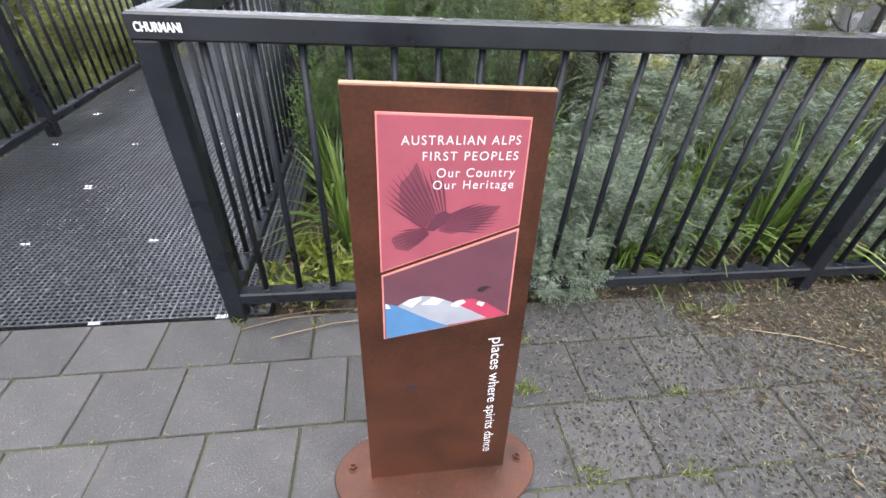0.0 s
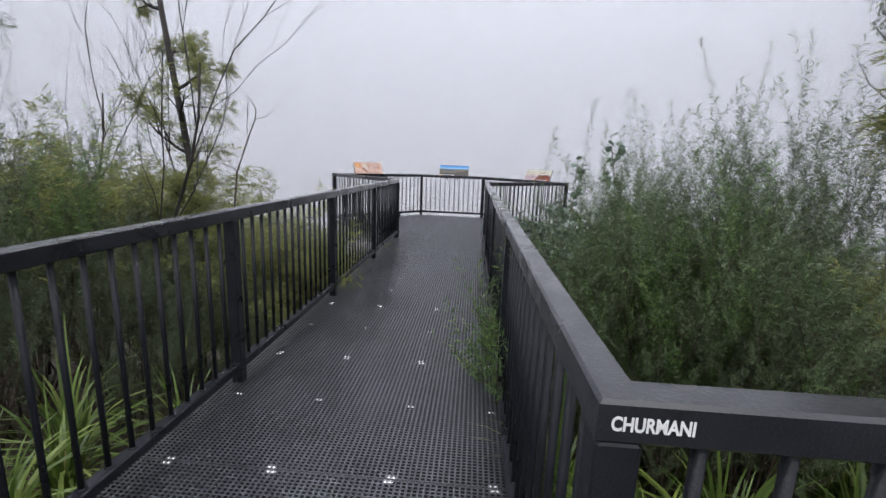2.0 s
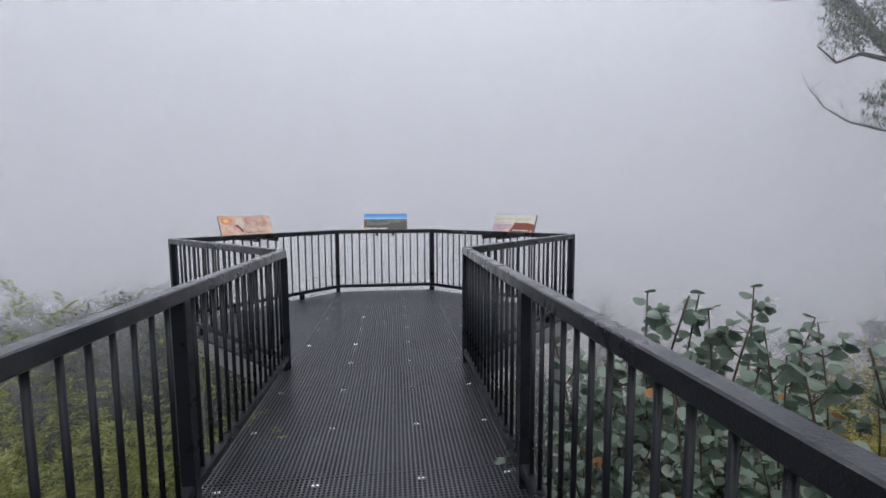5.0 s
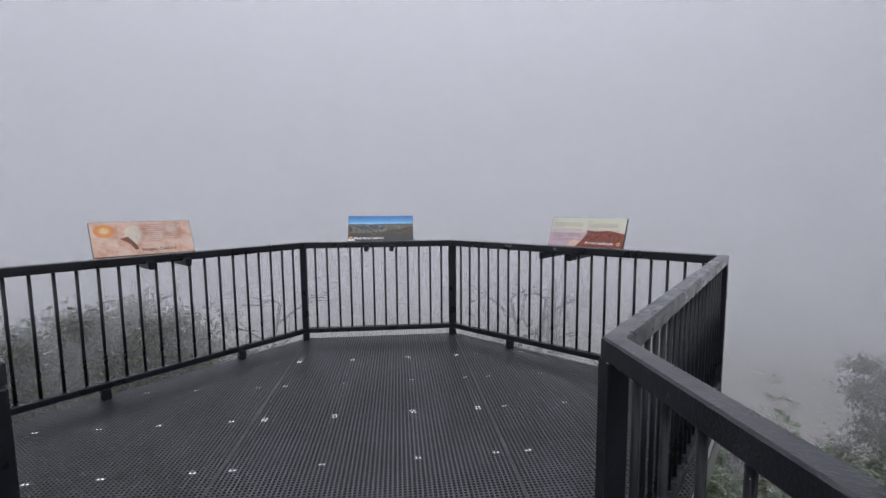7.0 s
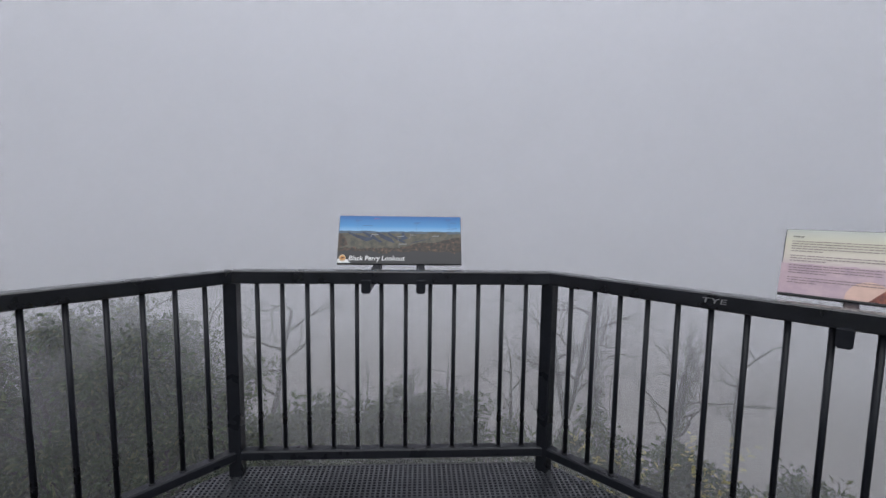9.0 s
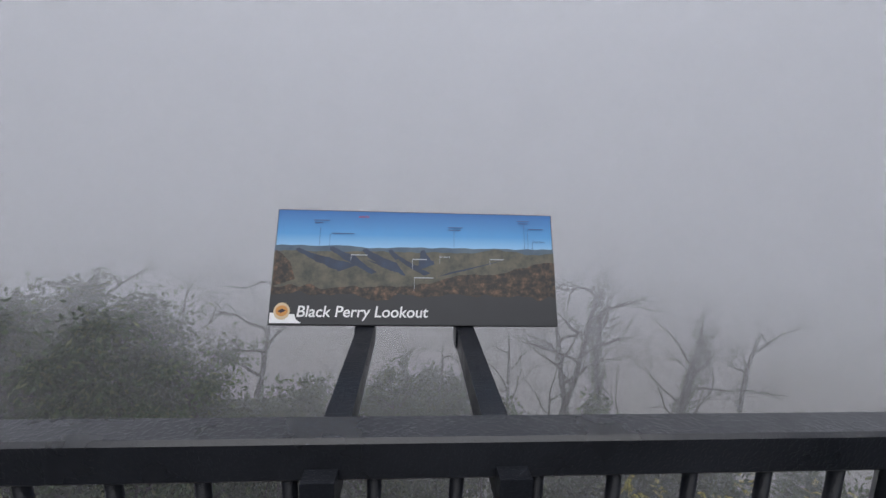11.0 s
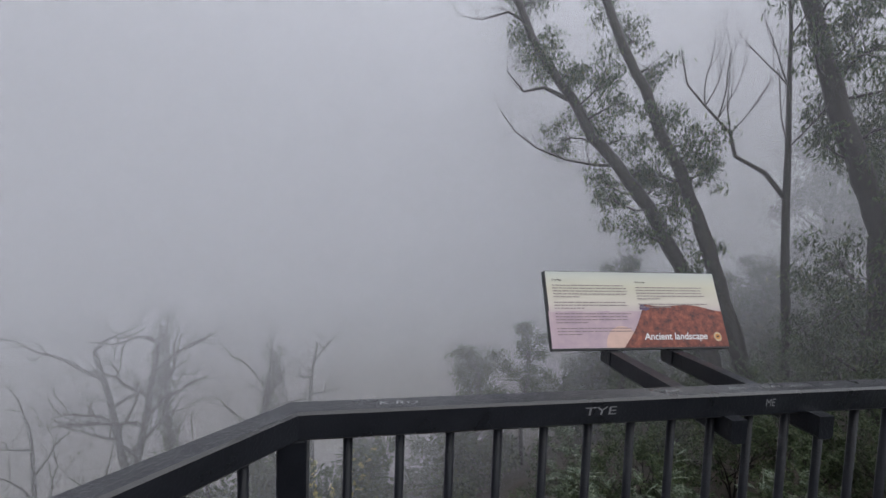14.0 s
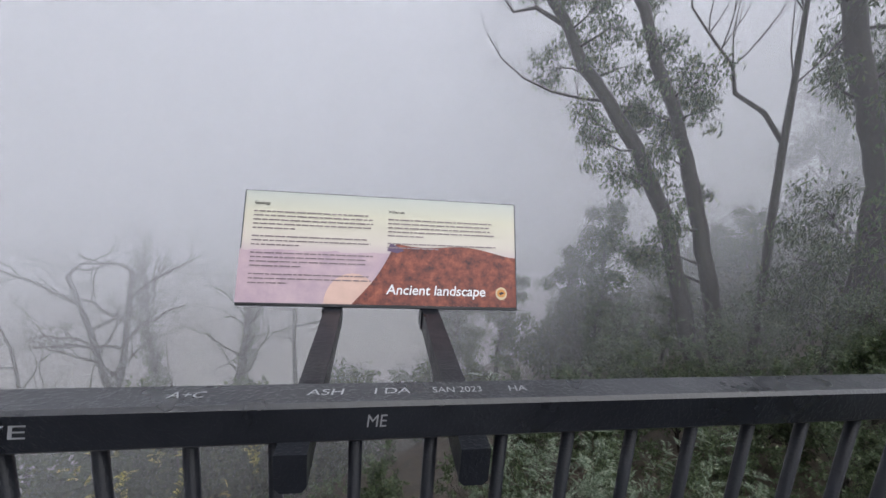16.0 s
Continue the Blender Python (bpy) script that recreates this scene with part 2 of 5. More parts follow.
def build_ground():
    b = Build()
    xs = [-400, -120, -60] + [-40 + 1.6 * i for i in range(15)] + [-15.5 + 0.5 * i for i in range(63)] + [17 + 1.8 * i for i in range(14)] + [60, 120, 400]
    ys = [-400, -120, -40, -20, -10, -6, -4, -2, -1] + [-0.4 + 0.4 * i for i in range(50)] + [20 + 2 * i for i in range(16)] + [60, 90, 150, 400]
    for y in ys:
        for x in xs:
            yy = min(y, 70)
            bump_z = 0.06 * noise.noise((x * 1.7, y * 1.7, 0)) if y > 0.5 else 0
            b.v.append((x, y, ground_z(max(-60, min(60, x)), yy) + bump_z - (0.03 if y < 0.3 else 0)))
    n = len(xs)
    for j in range(len(ys) - 1):
        for i in range(n - 1):
            k = j * n + i
            b.f.append((k, k + 1, k + n + 1, k + n))
    ob = new("ground", b.mesh("ground", SOIL, True))
    tagged(ob, "dark damp soil slope falling away under the walkway", "ground", kind="structure")


build_ground()


# ---- the line of the railing, in plan ----
RW = 0.065
TOP, RAIL_H = 1.05, 0.065
A = (0.9125, 0.0325)
B = (-0.6725, 0.0325)
R_END, L_END = (0.9105, 7.125), (-0.6725, 7.125)
PR, PL = (2.620, 8.845), (-2.375, 8.845)
FR, FL = (0.905, 10.660), (-0.672, 10.660)
LINE = [(4.6, 0.0325), A, R_END, PR, FR, FL, PL, L_END, B, (-3.4, 0.0325)]


def offset_at(i, d):
    """The point beside corner i of the line, d to the right of it, mitred."""
    p = Vector(LINE[i])
    a = (p - Vector(LINE[i - 1])).normalized() if i else None
    c = (Vector(LINE[i + 1]) - p).normalized() if i < len(LINE) - 1 else None
    a, c = a or c, c or a
    na, nc = Vector((a.y, -a.x)), Vector((c.y, -c.x))
    h = (na + nc).normalized()
    return p + h * (d / h.dot(na))


def rail_mesh(name, i, z0, z1, inset=0.0):
    """One straight length of the rail, mitred at both ends, with its upper edges eased."""
    b, w, r = Build(), RW / 2 - inset, 0.006
    ends = []
    for k in (i, i + 1):
        pts = [(w, z0 + r), (w, z1 - r), (w - r, z1), (-w + r, z1), (-w, z1 - r), (-w, z0 + r), (-w + r, z0), (w - r, z0)]
        ends.append([(*offset_at(k, d), z) for d, z in pts])
    b.rings(ends)
    return b.mesh(name, WET_PAINT if name == "top_rail" else PAINT)


def round_bar(r, z0, z1, n=8):
    b = Build()
    b.tube([(0, 0, z0), (0, 0, z1)], [r, r], n)
    b.tube([(0, 0, z0), (0, 0, z0 + 0.006), (0, 0, z0 + 0.008)], [r * 1.45, r * 1.45, r], n)
    return b.mesh("baluster", PAINT, True)


def square_post(h0, h1, w):
    b = Build()
    b.soft_box(-w / 2, w / 2, -w / 2, w / 2, h0, h1, 0.004)
    return b.mesh("post", PAINT)


BALUSTER = round_bar(0.0112, 0.128, TOP - RAIL_H + 0.001)
POST = square_post(-0.16, TOP - RAIL_H + 0.001, RW - 0.002)
STUB = square_post(-0.16, 0.082, 0.06)


def build_railing(i, label, posts, stubs, corner):
    t = thing("railing", label, "railing", "lookout railings")
    part("top_rail", rail_mesh("top_rail", i, TOP - RAIL_H, TOP), t, "wet charcoal top rail")
    part("bottom_rail", rail_mesh("bottom_rail", i, 0.080, 0.130, 0.004), t)
    p, q = Vector(LINE[i]), Vector(LINE[i + 1])
    d, turn = (q - p).normalized(), math.atan2(q.y - p.y, q.x - p.x)
    length = (q - p).length
    spots = sorted([0.0] * (corner == "first") + list(posts) + [length] * (corner == "last"))
    for s in spots:
        c = p + d * s
        part("post", POST, t, "", Matrix.Translation((*c, 0)) @ pose(0, 0, 0, 0, 0, math.degrees(turn)))
    for s in stubs:
        c = p + d * s
        part("stub_post", STUB, t, "", Matrix.Translation((*c, 0)) @ pose(0, 0, 0, 0, 0, math.degrees(turn)))
    ends = sorted({0.0, length, *posts})
    for a, b in zip(ends, ends[1:]):
        n = max(2, round((b - a) / 0.1215))
        for k in range(1, n):
            c = p + d * (a + (b - a) * k / n)
            part("baluster", BALUSTER, t, "", Matrix.Translation((*c, 0)))


WALK_POSTS = (1.77, 3.54, 5.31)
build_railing(0, "charcoal steel balustrade beside the paved landing", (1.25,), (), "last")
build_railing(1, "charcoal steel balustrade along the walkway beside shrubs", (1.77, 3.54, 5.31), (), "last")
build_railing(2, "charcoal steel balustrade widening out to the platform", (), (0.71, 1.74), "last")
build_railing(3, "charcoal steel balustrade carrying the geology sign, scratched", (), (0.713, 1.76), "last")
build_railing(4, "charcoal steel balustrade at the front of the platform", (), (), "last")
build_railing(5, "charcoal steel balustrade carrying the orange sign", (), (0.713, 1.76), "last")
build_railing(6, "charcoal steel balustrade narrowing back to the walkway", (), (0.71, 1.74), "last")
build_railing(7, "charcoal steel balustrade along the walkway beside wattles", (1.77, 3.54, 5.31), (), "last")
build_railing(8, "charcoal steel balustrade beside the landing, by strap-leaved plants", (1.35,), (), "last")


# ---- deck of steel grating ----
deck = thing("deck", "dark steel grating deck of walkway and platform, damp", "deck", kind="structure")
WALK_EDGE = 0.105
PLATFORM = [Vector(offset_at(i, 0.055)) for i in (2, 3, 4, 5, 6, 7)]


def span(poly, axis, value):
    """Where the line axis = value crosses a convex outline."""
    hits = []
    for p, q in zip(poly, poly[1:] + poly[:1]):
        a, c = p[axis] - value, q[axis] - value
        if a * c < 0:
            f = a / (a - c)
            hits.append(p[1 - axis] + (q[1 - axis] - p[1 - axis]) * f)
    return (min(hits), max(hits)) if len(hits) >= 2 else None


def grating(poly):
    """Crossing bars, with a flat bar round the edge, inside a convex outline."""
    b = Build()
    xs, ys = [p[0] for p in poly], [p[1] for p in poly]
    lo, hi = min(xs), max(xs)
    n = int((hi - lo) / 0.025)
    for k in range(n + 1):
        x = lo + 0.006 + 0.025 * k
        s = span(poly, 0, x)
        if s and s[1] - s[0] > 0.02:
            b.box(x - 0.0045, x + 0.0045, s[0], s[1], -0.025, 0.0)
    lo, hi = min(ys), max(ys)
    n = int((hi - lo) / 0.020)
    for k in range(n + 1):
        y = lo + 0.006 + 0.020 * k
        s = span(poly, 1, y)
        if s and s[1] - s[0] > 0.02:
            b.box(s[0], s[1], y - 0.0042, y + 0.0042, -0.019, -0.0006)
    cx, cy = sum(xs) / len(xs), sum(ys) / len(ys)
    for p, q in zip(poly, poly[1:] + poly[:1]):
        p, q, c = Vector(p), Vector(q), Vector((cx, cy))
        d = (q - p).normalized()
        nrm = Vector((-d.y, d.x))
        if nrm.dot(c - p) < 0:
            nrm = -nrm
        u = nrm * 0.005
        b.hexa([(*p, -0.03), (*q, -0.03), (*(q + u), -0.03), (*(p + u), -0.03)], [(*p, 0.0008), (*q, 0.0008), (*(q + u), 0.0008), (*(p + u), 0.0008)])
    return b.mesh("grating_panel", GRATE)


X0, X1 = B[0] - WALK_EDGE, A[0] + WALK_EDGE
PANEL_Y = [0.035, 1.09, 2.21, 3.32, 4.40, 5.53, 6.66, min(p.y for p in PLATFORM) - 0.001]
for y0, y1 in zip(PANEL_Y, PANEL_Y[1:]):
    part("grating_panel", grating([Vector(p) for p in ((X0, y0), (X1, y0), (X1, y1 - 0.003), (X0, y1 - 0.003))]), deck)


def cut(poly, axis, value, keep):
    """The part of a convex outline on one side of a line."""
    out = []
    for p, q in zip(poly, poly[1:] + poly[:1]):
        a, c = (p[axis] - value) * keep, (q[axis] - value) * keep
        if a >= 0:
            out.append(p)
        if a * c < 0:
            out.append(p + (q - p) * (a / (a - c)))
    return out


SIDE_X = (-0.665, 0.922)
for lo, hi in ((-9, SIDE_X[0]), SIDE_X, (SIDE_X[1], 9)):
    for y0, y1 in zip((6.9, 7.77, 8.89, 9.985), (7.77, 8.89, 9.985, 12)):
        piece = cut(cut(cut(cut(PLATFORM, 0, lo + 0.0015, 1), 0, hi - 0.0015, -1), 1, y0, 1), 1, y1 - 0.003, -1)
        if len(piece) > 2:
            part("grating_panel", grating(piece), deck)

b = Build()
for sx in (-0.011, 0.011):
    b.tube([(sx, 0, -0.002), (sx, 0, 0.004), (sx * 1.0, 0, 0.0065)], [0.0085, 0.0085, 0.005], 8)
b.box(-0.022, 0.022, -0.008, 0.008, -0.004, 0.0022)
FIXING = b.mesh("fixing_clip", CLIP)
rows = [0.03, 0.557, 1.086, 1.66, 2.21, 2.765, 3.32, 3.84, 4.33, 4.90, 5.46, 6.03, 6.62, 7.21, 7.77, 8.33, 8.89, 9.435, 9.98]
for y in rows:
    seam = min(abs(y - s) for s in (1.09, 2.21, 3.32, 4.40, 7.77, 8.89, 9.98)) < 0.02
    for x in (-0.60, -0.13, 0.40, 0.85):
        for dy in ((-0.016, 0.012) if seam else (0,)):
            part("fixing_clip", FIXING, deck, "", Matrix.Translation((x + random.uniform(-0.01, 0.01), y + dy, 0.001)))
for y in (7.77, 8.33, 8.89, 9.435, 9.98):
    for x in (-2.0, -1.62, -1.258, -0.80, 1.045, 1.49, 2.04):
        s = span(PLATFORM, 1, y)
        if s[0] + 0.1 < x < s[1] - 0.1:
            part("fixing_clip", FIXING, deck, "", Matrix.Translation((x, y, 0.001)))

# edge beams and joists under the grating
BEAMS = [((A[0] + 0.07, 0.1), (A[0] + 0.07, 7.1)), ((B[0] - 0.07, 0.1), (B[0] - 0.07, 7.1))]
OUT = [offset_at(i, 0.075) for i in (2, 3, 4, 5, 6, 7)]
BEAMS += list(zip(OUT, OUT[1:]))
for p, q in BEAMS:
    p, q = Vector(p), Vector(q)
    d = (q - p).normalized()
    u = Vector((-d.y, d.x)) * 0.004
    f = Vector((-d.y, d.x)) * 0.055
    b = Build()
    if f.dot(Vector((0.13, 8)) - p) < 0:
        f = -f
    for z0, z1, w in ((-0.20, -0.032, u), (-0.040, -0.032, f), (-0.20, -0.192, f)):
        b.hexa([(*p, z0), (*q, z0), (*(q + w), z0), (*(p + w), z0)], [(*p, z1), (*q, z1), (*(q + w), z1), (*(p + w), z1)])
    part("edge_beam", b.mesh("edge_beam", GALV), deck, "galvanised channel beam")
for y in (1.09, 2.21, 3.32, 4.40, 5.53, 6.66, 7.77, 8.89, 9.98):
    s = span(PLATFORM, 1, y) if y > 7.1 else (X0, X1)
    b = Build()
    b.box(s[0] + 0.08, s[1] - 0.08, y - 0.03, y + 0.03, -0.16, -0.034)
    part("joist", b.mesh("joist", GALV), deck)
for x, y in ((-0.66, 3.4), (0.90, 3.4), (-0.66, 7.2), (0.90, 7.2), (-2.2, 8.85), (2.46, 8.85), (-0.6, 10.3), (0.86, 10.3)):
    b = Build()
    b.soft_box(x - 0.06, x + 0.06, y - 0.06, y + 0.06, ground_z(x, y) - 0.3, -0.16, 0.006)
    part("support_column", b.mesh("support_column", GALV), deck)


# ---- signs on the railing ----
SW, SH = 0.770, 0.316


def picture(name, layers, w, h):
    """A printed face of its own, made of noise and gradients over its width and height."""
    m, nt, bs = nodes_of(name)
    sep = nt.nodes.new("ShaderNodeSeparateXYZ")
    nt.links.new(coords(nt), sep.inputs[0])
    v = nt.nodes.new("ShaderNodeMath")
    v.operation = "DIVIDE"
    v.inputs[1].default_value = h
    nt.links.new(sep.outputs["Y"], v.inputs[0])
    col = ramp(nt, v.outputs[0], layers)
    nt.links.new(col, bs.inputs["Base Color"])
    bs.inputs["Roughness"].default_value = 0.3
    return m


def mottled(name, stops, scale, detail=6, stretch=(1, 1, 1)):
    m, nt, bs = nodes_of(name)
    mp = nt.nodes.new("ShaderNodeMapping")
    mp.inputs["Scale"].default_value = stretch
    nt.links.new(coords(nt), mp.inputs[0])
    nt.links.new(ramp(nt, noise_tex(nt, mp.outputs[0], scale, detail, 0.7), stops), bs.inputs["Base Color"])
    bs.inputs["Roughness"].default_value = 0.3
    return m


def ridge(name, material, base, amp, seed, z, w=SW, x0=0.0, slope=0.0, floor=0.0, step=90):
    """A printed skyline: rough upper edge, straight lower one."""
    b = Build()
    k = 0
    for i in range(step + 1):
        x = x0 + (w - x0) * i / step
        y = base + slope * (x - x0) + amp * (noise.noise((x * 9 + seed, seed, 0)) + 0.4 * noise.noise((x * 34 + seed, 0, seed)))
        b.v += [(x, floor, z), (x, max(floor, y), z)]
    for i in range(step):
        b.f.append((2 * i, 2 * i + 2, 2 * i + 3, 2 * i + 1))
    return b.mesh(name, material)


def disc(r, z, x, y, n=24, squash=1.0):
    return [(x + r * math.cos(2 * math.pi * i / n), y + squash * r * math.sin(2 * math.pi * i / n)) for i in range(n)]


def bars(lines, x, y, w, h, gap, seed, z):
    """Lines of print too small to read."""
    rnd, b = random.Random(seed), Build()
    for group in lines:
        for k in range(group):
            end = x + w * (rnd.uniform(0.3, 0.7) if k == group - 1 else rnd.uniform(0.93, 1.0))
            p = x
            while p < end:
                q = min(end, p + rnd.uniform(0.008, 0.03))
                b.face([(p, y, z), (q, y, z), (q, y + h, z), (p, y + h, z)])
                p = q + 0.003
            y -= gap
        y -= gap * 0.9
    return b.mesh("small_print", PRINT)


def sign_board(label, x, y, z, turn):
    """The board on its two arms; the origin is the lower left of the face."""
    m = Matrix.Translation((x, y, z)) @ pose(0, 0, 0, 0, 0, turn) @ pose(0, 0, 0, 66.8) @ Matrix.Translation((-SW / 2, 0, 0))
    t = thing("interpretive_sign", label, "sign", "signs on the railing", m=m)
    b = Build()
    b.soft_box(0, SW, -0.002, SH, -0.028, -0.001, 0.0015)
    part("board", b.mesh("board", BOARD), t, "black board with folded edges")
    back = pose(0, 0, 0, -66.8)
    for dx in (-0.1325, 0.1325):
        b = Build()
        r = 0.008
        outline = [(-0.0225, 0.0), (0.0225, 0.0), (0.0225, -0.062 + r), (0.0225 - r, -0.062), (-0.0225 + r, -0.062), (-0.0225, -0.062 + r)]
        b.rings([[(dx + SW / 2 + u, yy, v - 0.006) for u, v in outline] for yy in (-0.590, 0.045)])
        b.box(dx + SW / 2 - 0.0275, dx + SW / 2 - 0.0228, -0.02, 0.045, -0.058, -0.004)
        part("support_arm", b.mesh("support_arm", PAINT), t, "", back)
    return t


def lettering(t, body, x, y, w, material=WHITE, z=0.002, shear=0.12, h=None, name="title", turn=0):
    part(name, text_mesh(body, w, material, h, 0.0, shear, bold=0.012), t, "", Matrix.Translation((x, y, z)) @ pose(0, 0, 0, 0, 0, turn))


def crest(t, x, y, r):
    """The agency's shield, as plain shapes."""
    part("emblem", flat_mesh("emblem", disc(r, 0, x, y, 20, 1.08), plain("emblem_pale", (0.62, 0.48, 0.30), 0.4), 0.0022), t)
    part("emblem", flat_mesh("emblem", disc(r * 0.75, 0, x, y + r * 0.05, 20, 0.9), plain("emblem_ochre", (0.58, 0.26, 0.06), 0.4), 0.0026), t)
    part("emblem", flat_mesh("emblem", [(x - r * 0.5, y), (x - 0.1 * r, y - 0.25 * r), (x + r * 0.55, y + 0.1 * r), (x, y + 0.3 * r)], INK, 0.003), t)


look_sign = sign_board("panorama board of blue sky over wooded ranges, on two steel arms", 0.119, 11.189, 1.013, 0)
sky_face = picture("printed_blue_sky", [(0.62, (0.30, 0.52, 0.72)), (0.78, (0.06, 0.27, 0.56)), (1.0, (0.006, 0.105, 0.34))], SW, SH)
part("print", flat_mesh("print", [(0.003, 0.003), (SW - 0.003, 0.003), (SW - 0.003, SH - 0.003), (0.003, SH - 0.003)], sky_face, 0.0004), look_sign, "blue printed sky")
far_hill = mottled("printed_far_range", [(0.3, (0.030, 0.062, 0.105)), (0.7, (0.075, 0.115, 0.15))], 16)
lit_hill = mottled("printed_wooded_range", [(0.34, (0.030, 0.034, 0.028)), (0.5, (0.075, 0.072, 0.05)), (0.68, (0.12, 0.105, 0.07))], 26)
blue_hill = mottled("printed_shaded_range", [(0.34, (0.005, 0.014, 0.040)), (0.68, (0.016, 0.036, 0.080))], 20)
near_wood = mottled("printed_brown_wood", [(0.42, (0.006, 0.006, 0.004)), (0.54, (0.045, 0.027, 0.015)), (0.68, (0.17, 0.092, 0.05)), (0.84, (0.32, 0.22, 0.14))], 52)
part("print", ridge("print", far_hill, 0.212, 0.007, 3, 0.0006), look_sign)


def spur(material, top, foot, half, z, seed):
    """A printed spur of the range, from its crest down to its foot."""
    b, n = Build(), 14
    for i in range(n + 1):
        f = i / n
        x, y = top[0] + (foot[0] - top[0]) * f, top[1] + (foot[1] - top[1]) * f ** 0.8
        w = half * (0.25 + f) * (1 + 0.35 * noise.noise((7 * f, seed, 0)))
        b.v += [(x - w, y - 0.5 * w, z), (x + w, y + 0.25 * w, z)]
        if i:
            k = 2 * i
            b.f.append((k - 2, k - 1, k + 1, k))
    part("print", b.mesh("print", material), look_sign)


part("print", ridge("print", lit_hill, 0.196, 0.012, 11, 0.0008, slope=0.01), look_sign)
for k, (x0, y0, x1, y1, w) in enumerate(((0.06, 0.205, 0.20, 0.155, 0.020), (0.15, 0.210, 0.29, 0.150, 0.022), (0.24, 0.206, 0.36, 0.140, 0.024), (0.31, 0.205, 0.40, 0.135, 0.018), (0.40, 0.205, 0.41, 0.160, 0.020), (0.66, 0.195, 0.46, 0.140, 0.016))):
    spur(blue_hill, (x0, y0), (x1, y1), w, 0.0010 + 0.00005 * k, k)
for k, (x0, y0, x1, y1, w) in enumerate(((0.22, 0.190, 0.34, 0.125, 0.016), (0.33, 0.178, 0.40, 0.120, 0.018), (0.56, 0.198, 0.44, 0.150, 0.020), (0.70, 0.190, 0.48, 0.125, 0.022))):
    spur(lit_hill, (x0, y0), (x1, y1), w, 0.0013 + 0.00005 * k, k + 9)
part("print", ridge("print", near_wood, 0.100, 0.014, 23, 0.0016, x0=0.33, slope=0.165), look_sign)
part("print", ridge("print", near_wood, 0.100, 0.026, 57, 0.0015), look_sign)
part("print", flat_mesh("print", [(0.003, 0.1), (0.06, 0.12), (0.045, 0.165), (0.02, 0.19), (0.003, 0.2)], near_wood, 0.0017), look_sign)
part("print", ridge("print", BOARD, 0.078, 0.030, 71, 0.0018), look_sign)
def stroke(name, x, y, w, h, material, z):
    part(name, flat_mesh(name, [(x, y), (x + w, y), (x + w, y + h), (x, y + h)], material, z), look_sign)


SKY_INK = plain("dark_blue_print", (0.05, 0.10, 0.22), 0.4)
HILL_INK = plain("pale_print", (0.42, 0.45, 0.48), 0.4)
for x, y0, y1 in ((0.118, 0.205, 0.265), (0.145, 0.205, 0.245), (0.487, 0.205, 0.262), (0.687, 0.2, 0.283), (0.697, 0.2, 0.27), (0.71, 0.2, 0.232)):
    stroke("pointer_line", x, y0, 0.0009, y1 - y0, SKY_INK, 0.0022)
for x, y0, y1 in ((0.205, 0.172, 0.186), (0.372, 0.150, 0.176), (0.447, 0.166, 0.182), (0.587, 0.164, 0.178), (0.378, 0.092, 0.125)):
    stroke("pointer_line", x, y0, 0.0009, y1 - y0, HILL_INK, 0.0024)
for body, x, y, w, mt in (("Black Perry Lookout", 0.072, 0.020, 0.345, WHITE), ("NORTH", 0.222, 0.294, 0.028, plain("red_print", (0.4, 0.05, 0.06))),
                          ("Black Perry", 0.712, 0.232, 0.034, SKY_INK), ("Big Creek", 0.447, 0.184, 0.03, HILL_INK)):
    lettering(look_sign, body, x, y, w, mt, 0.003)
for x, y, w in ((0.150, 0.247, 0.06), (0.100, 0.284, 0.042), (0.102, 0.277, 0.022), (0.470, 0.270, 0.042), (0.470, 0.263, 0.036), (0.668, 0.293, 0.035), (0.672, 0.286, 0.028), (0.70, 0.27, 0.042)):
    stroke("small_print", x, y, w, 0.0024, SKY_INK, 0.003)
for x, y, w in ((0.205, 0.187, 0.045), (0.372, 0.177, 0.04), (0.587, 0.180, 0.04), (0.378, 0.126, 0.052)):
    stroke("small_print", x, y, w, 0.0024, HILL_INK, 0.003)
part("print", flat_mesh("print", [(0.003, 0.003), (0.085, 0.003), (0.07, 0.014), (0.066, 0.026), (0.003, 0.03)], WHITE, 0.002), look_sign)
crest(look_sign, 0.033, 0.034, 0.021)

geo_sign = sign_board("cream and lilac board with red mountain print, on steel arms", 2.143, 10.117, 0.997, -47.7)
cream = picture("printed_lilac_cream", [(0.0, (0.60, 0.36, 0.38)), (0.42, (0.48, 0.38, 0.41)), (0.56, (0.58, 0.53, 0.46)), (0.8, (0.56, 0.54, 0.42)), (1.0, (0.46, 0.49, 0.45))], SW, SH)
part("print", flat_mesh("print", [(0.004, 0.006), (SW - 0.004, 0.006), (SW - 0.004, SH - 0.003), (0.004, SH - 0.003)], cream, 0.0004), geo_sign, "cream and lilac printed ground")
lilac = mottled("printed_lilac_hills", [(0.35, (0.40, 0.30, 0.35)), (0.7, (0.52, 0.39, 0.41))], 12)
part("print", ridge("print", lilac, 0.150, 0.012, 5, 0.0007, w=0.41, floor=0.006), geo_sign)
peach = plain("printed_peach", (0.66, 0.45, 0.37), 0.35)
part("print", flat_mesh("print", [(0.30 + 0.075 * math.cos(a), 0.006 + 0.085 * math.sin(a)) for a in [math.pi * i / 16 for i in range(17)]], peach, 0.0010), geo_sign)
red_hill = mottled("printed_red_mountain", [(0.3, (0.028, 0.009, 0.009)), (0.5, (0.17, 0.038, 0.022)), (0.72, (0.36, 0.105, 0.05))], 34)
b = Build()
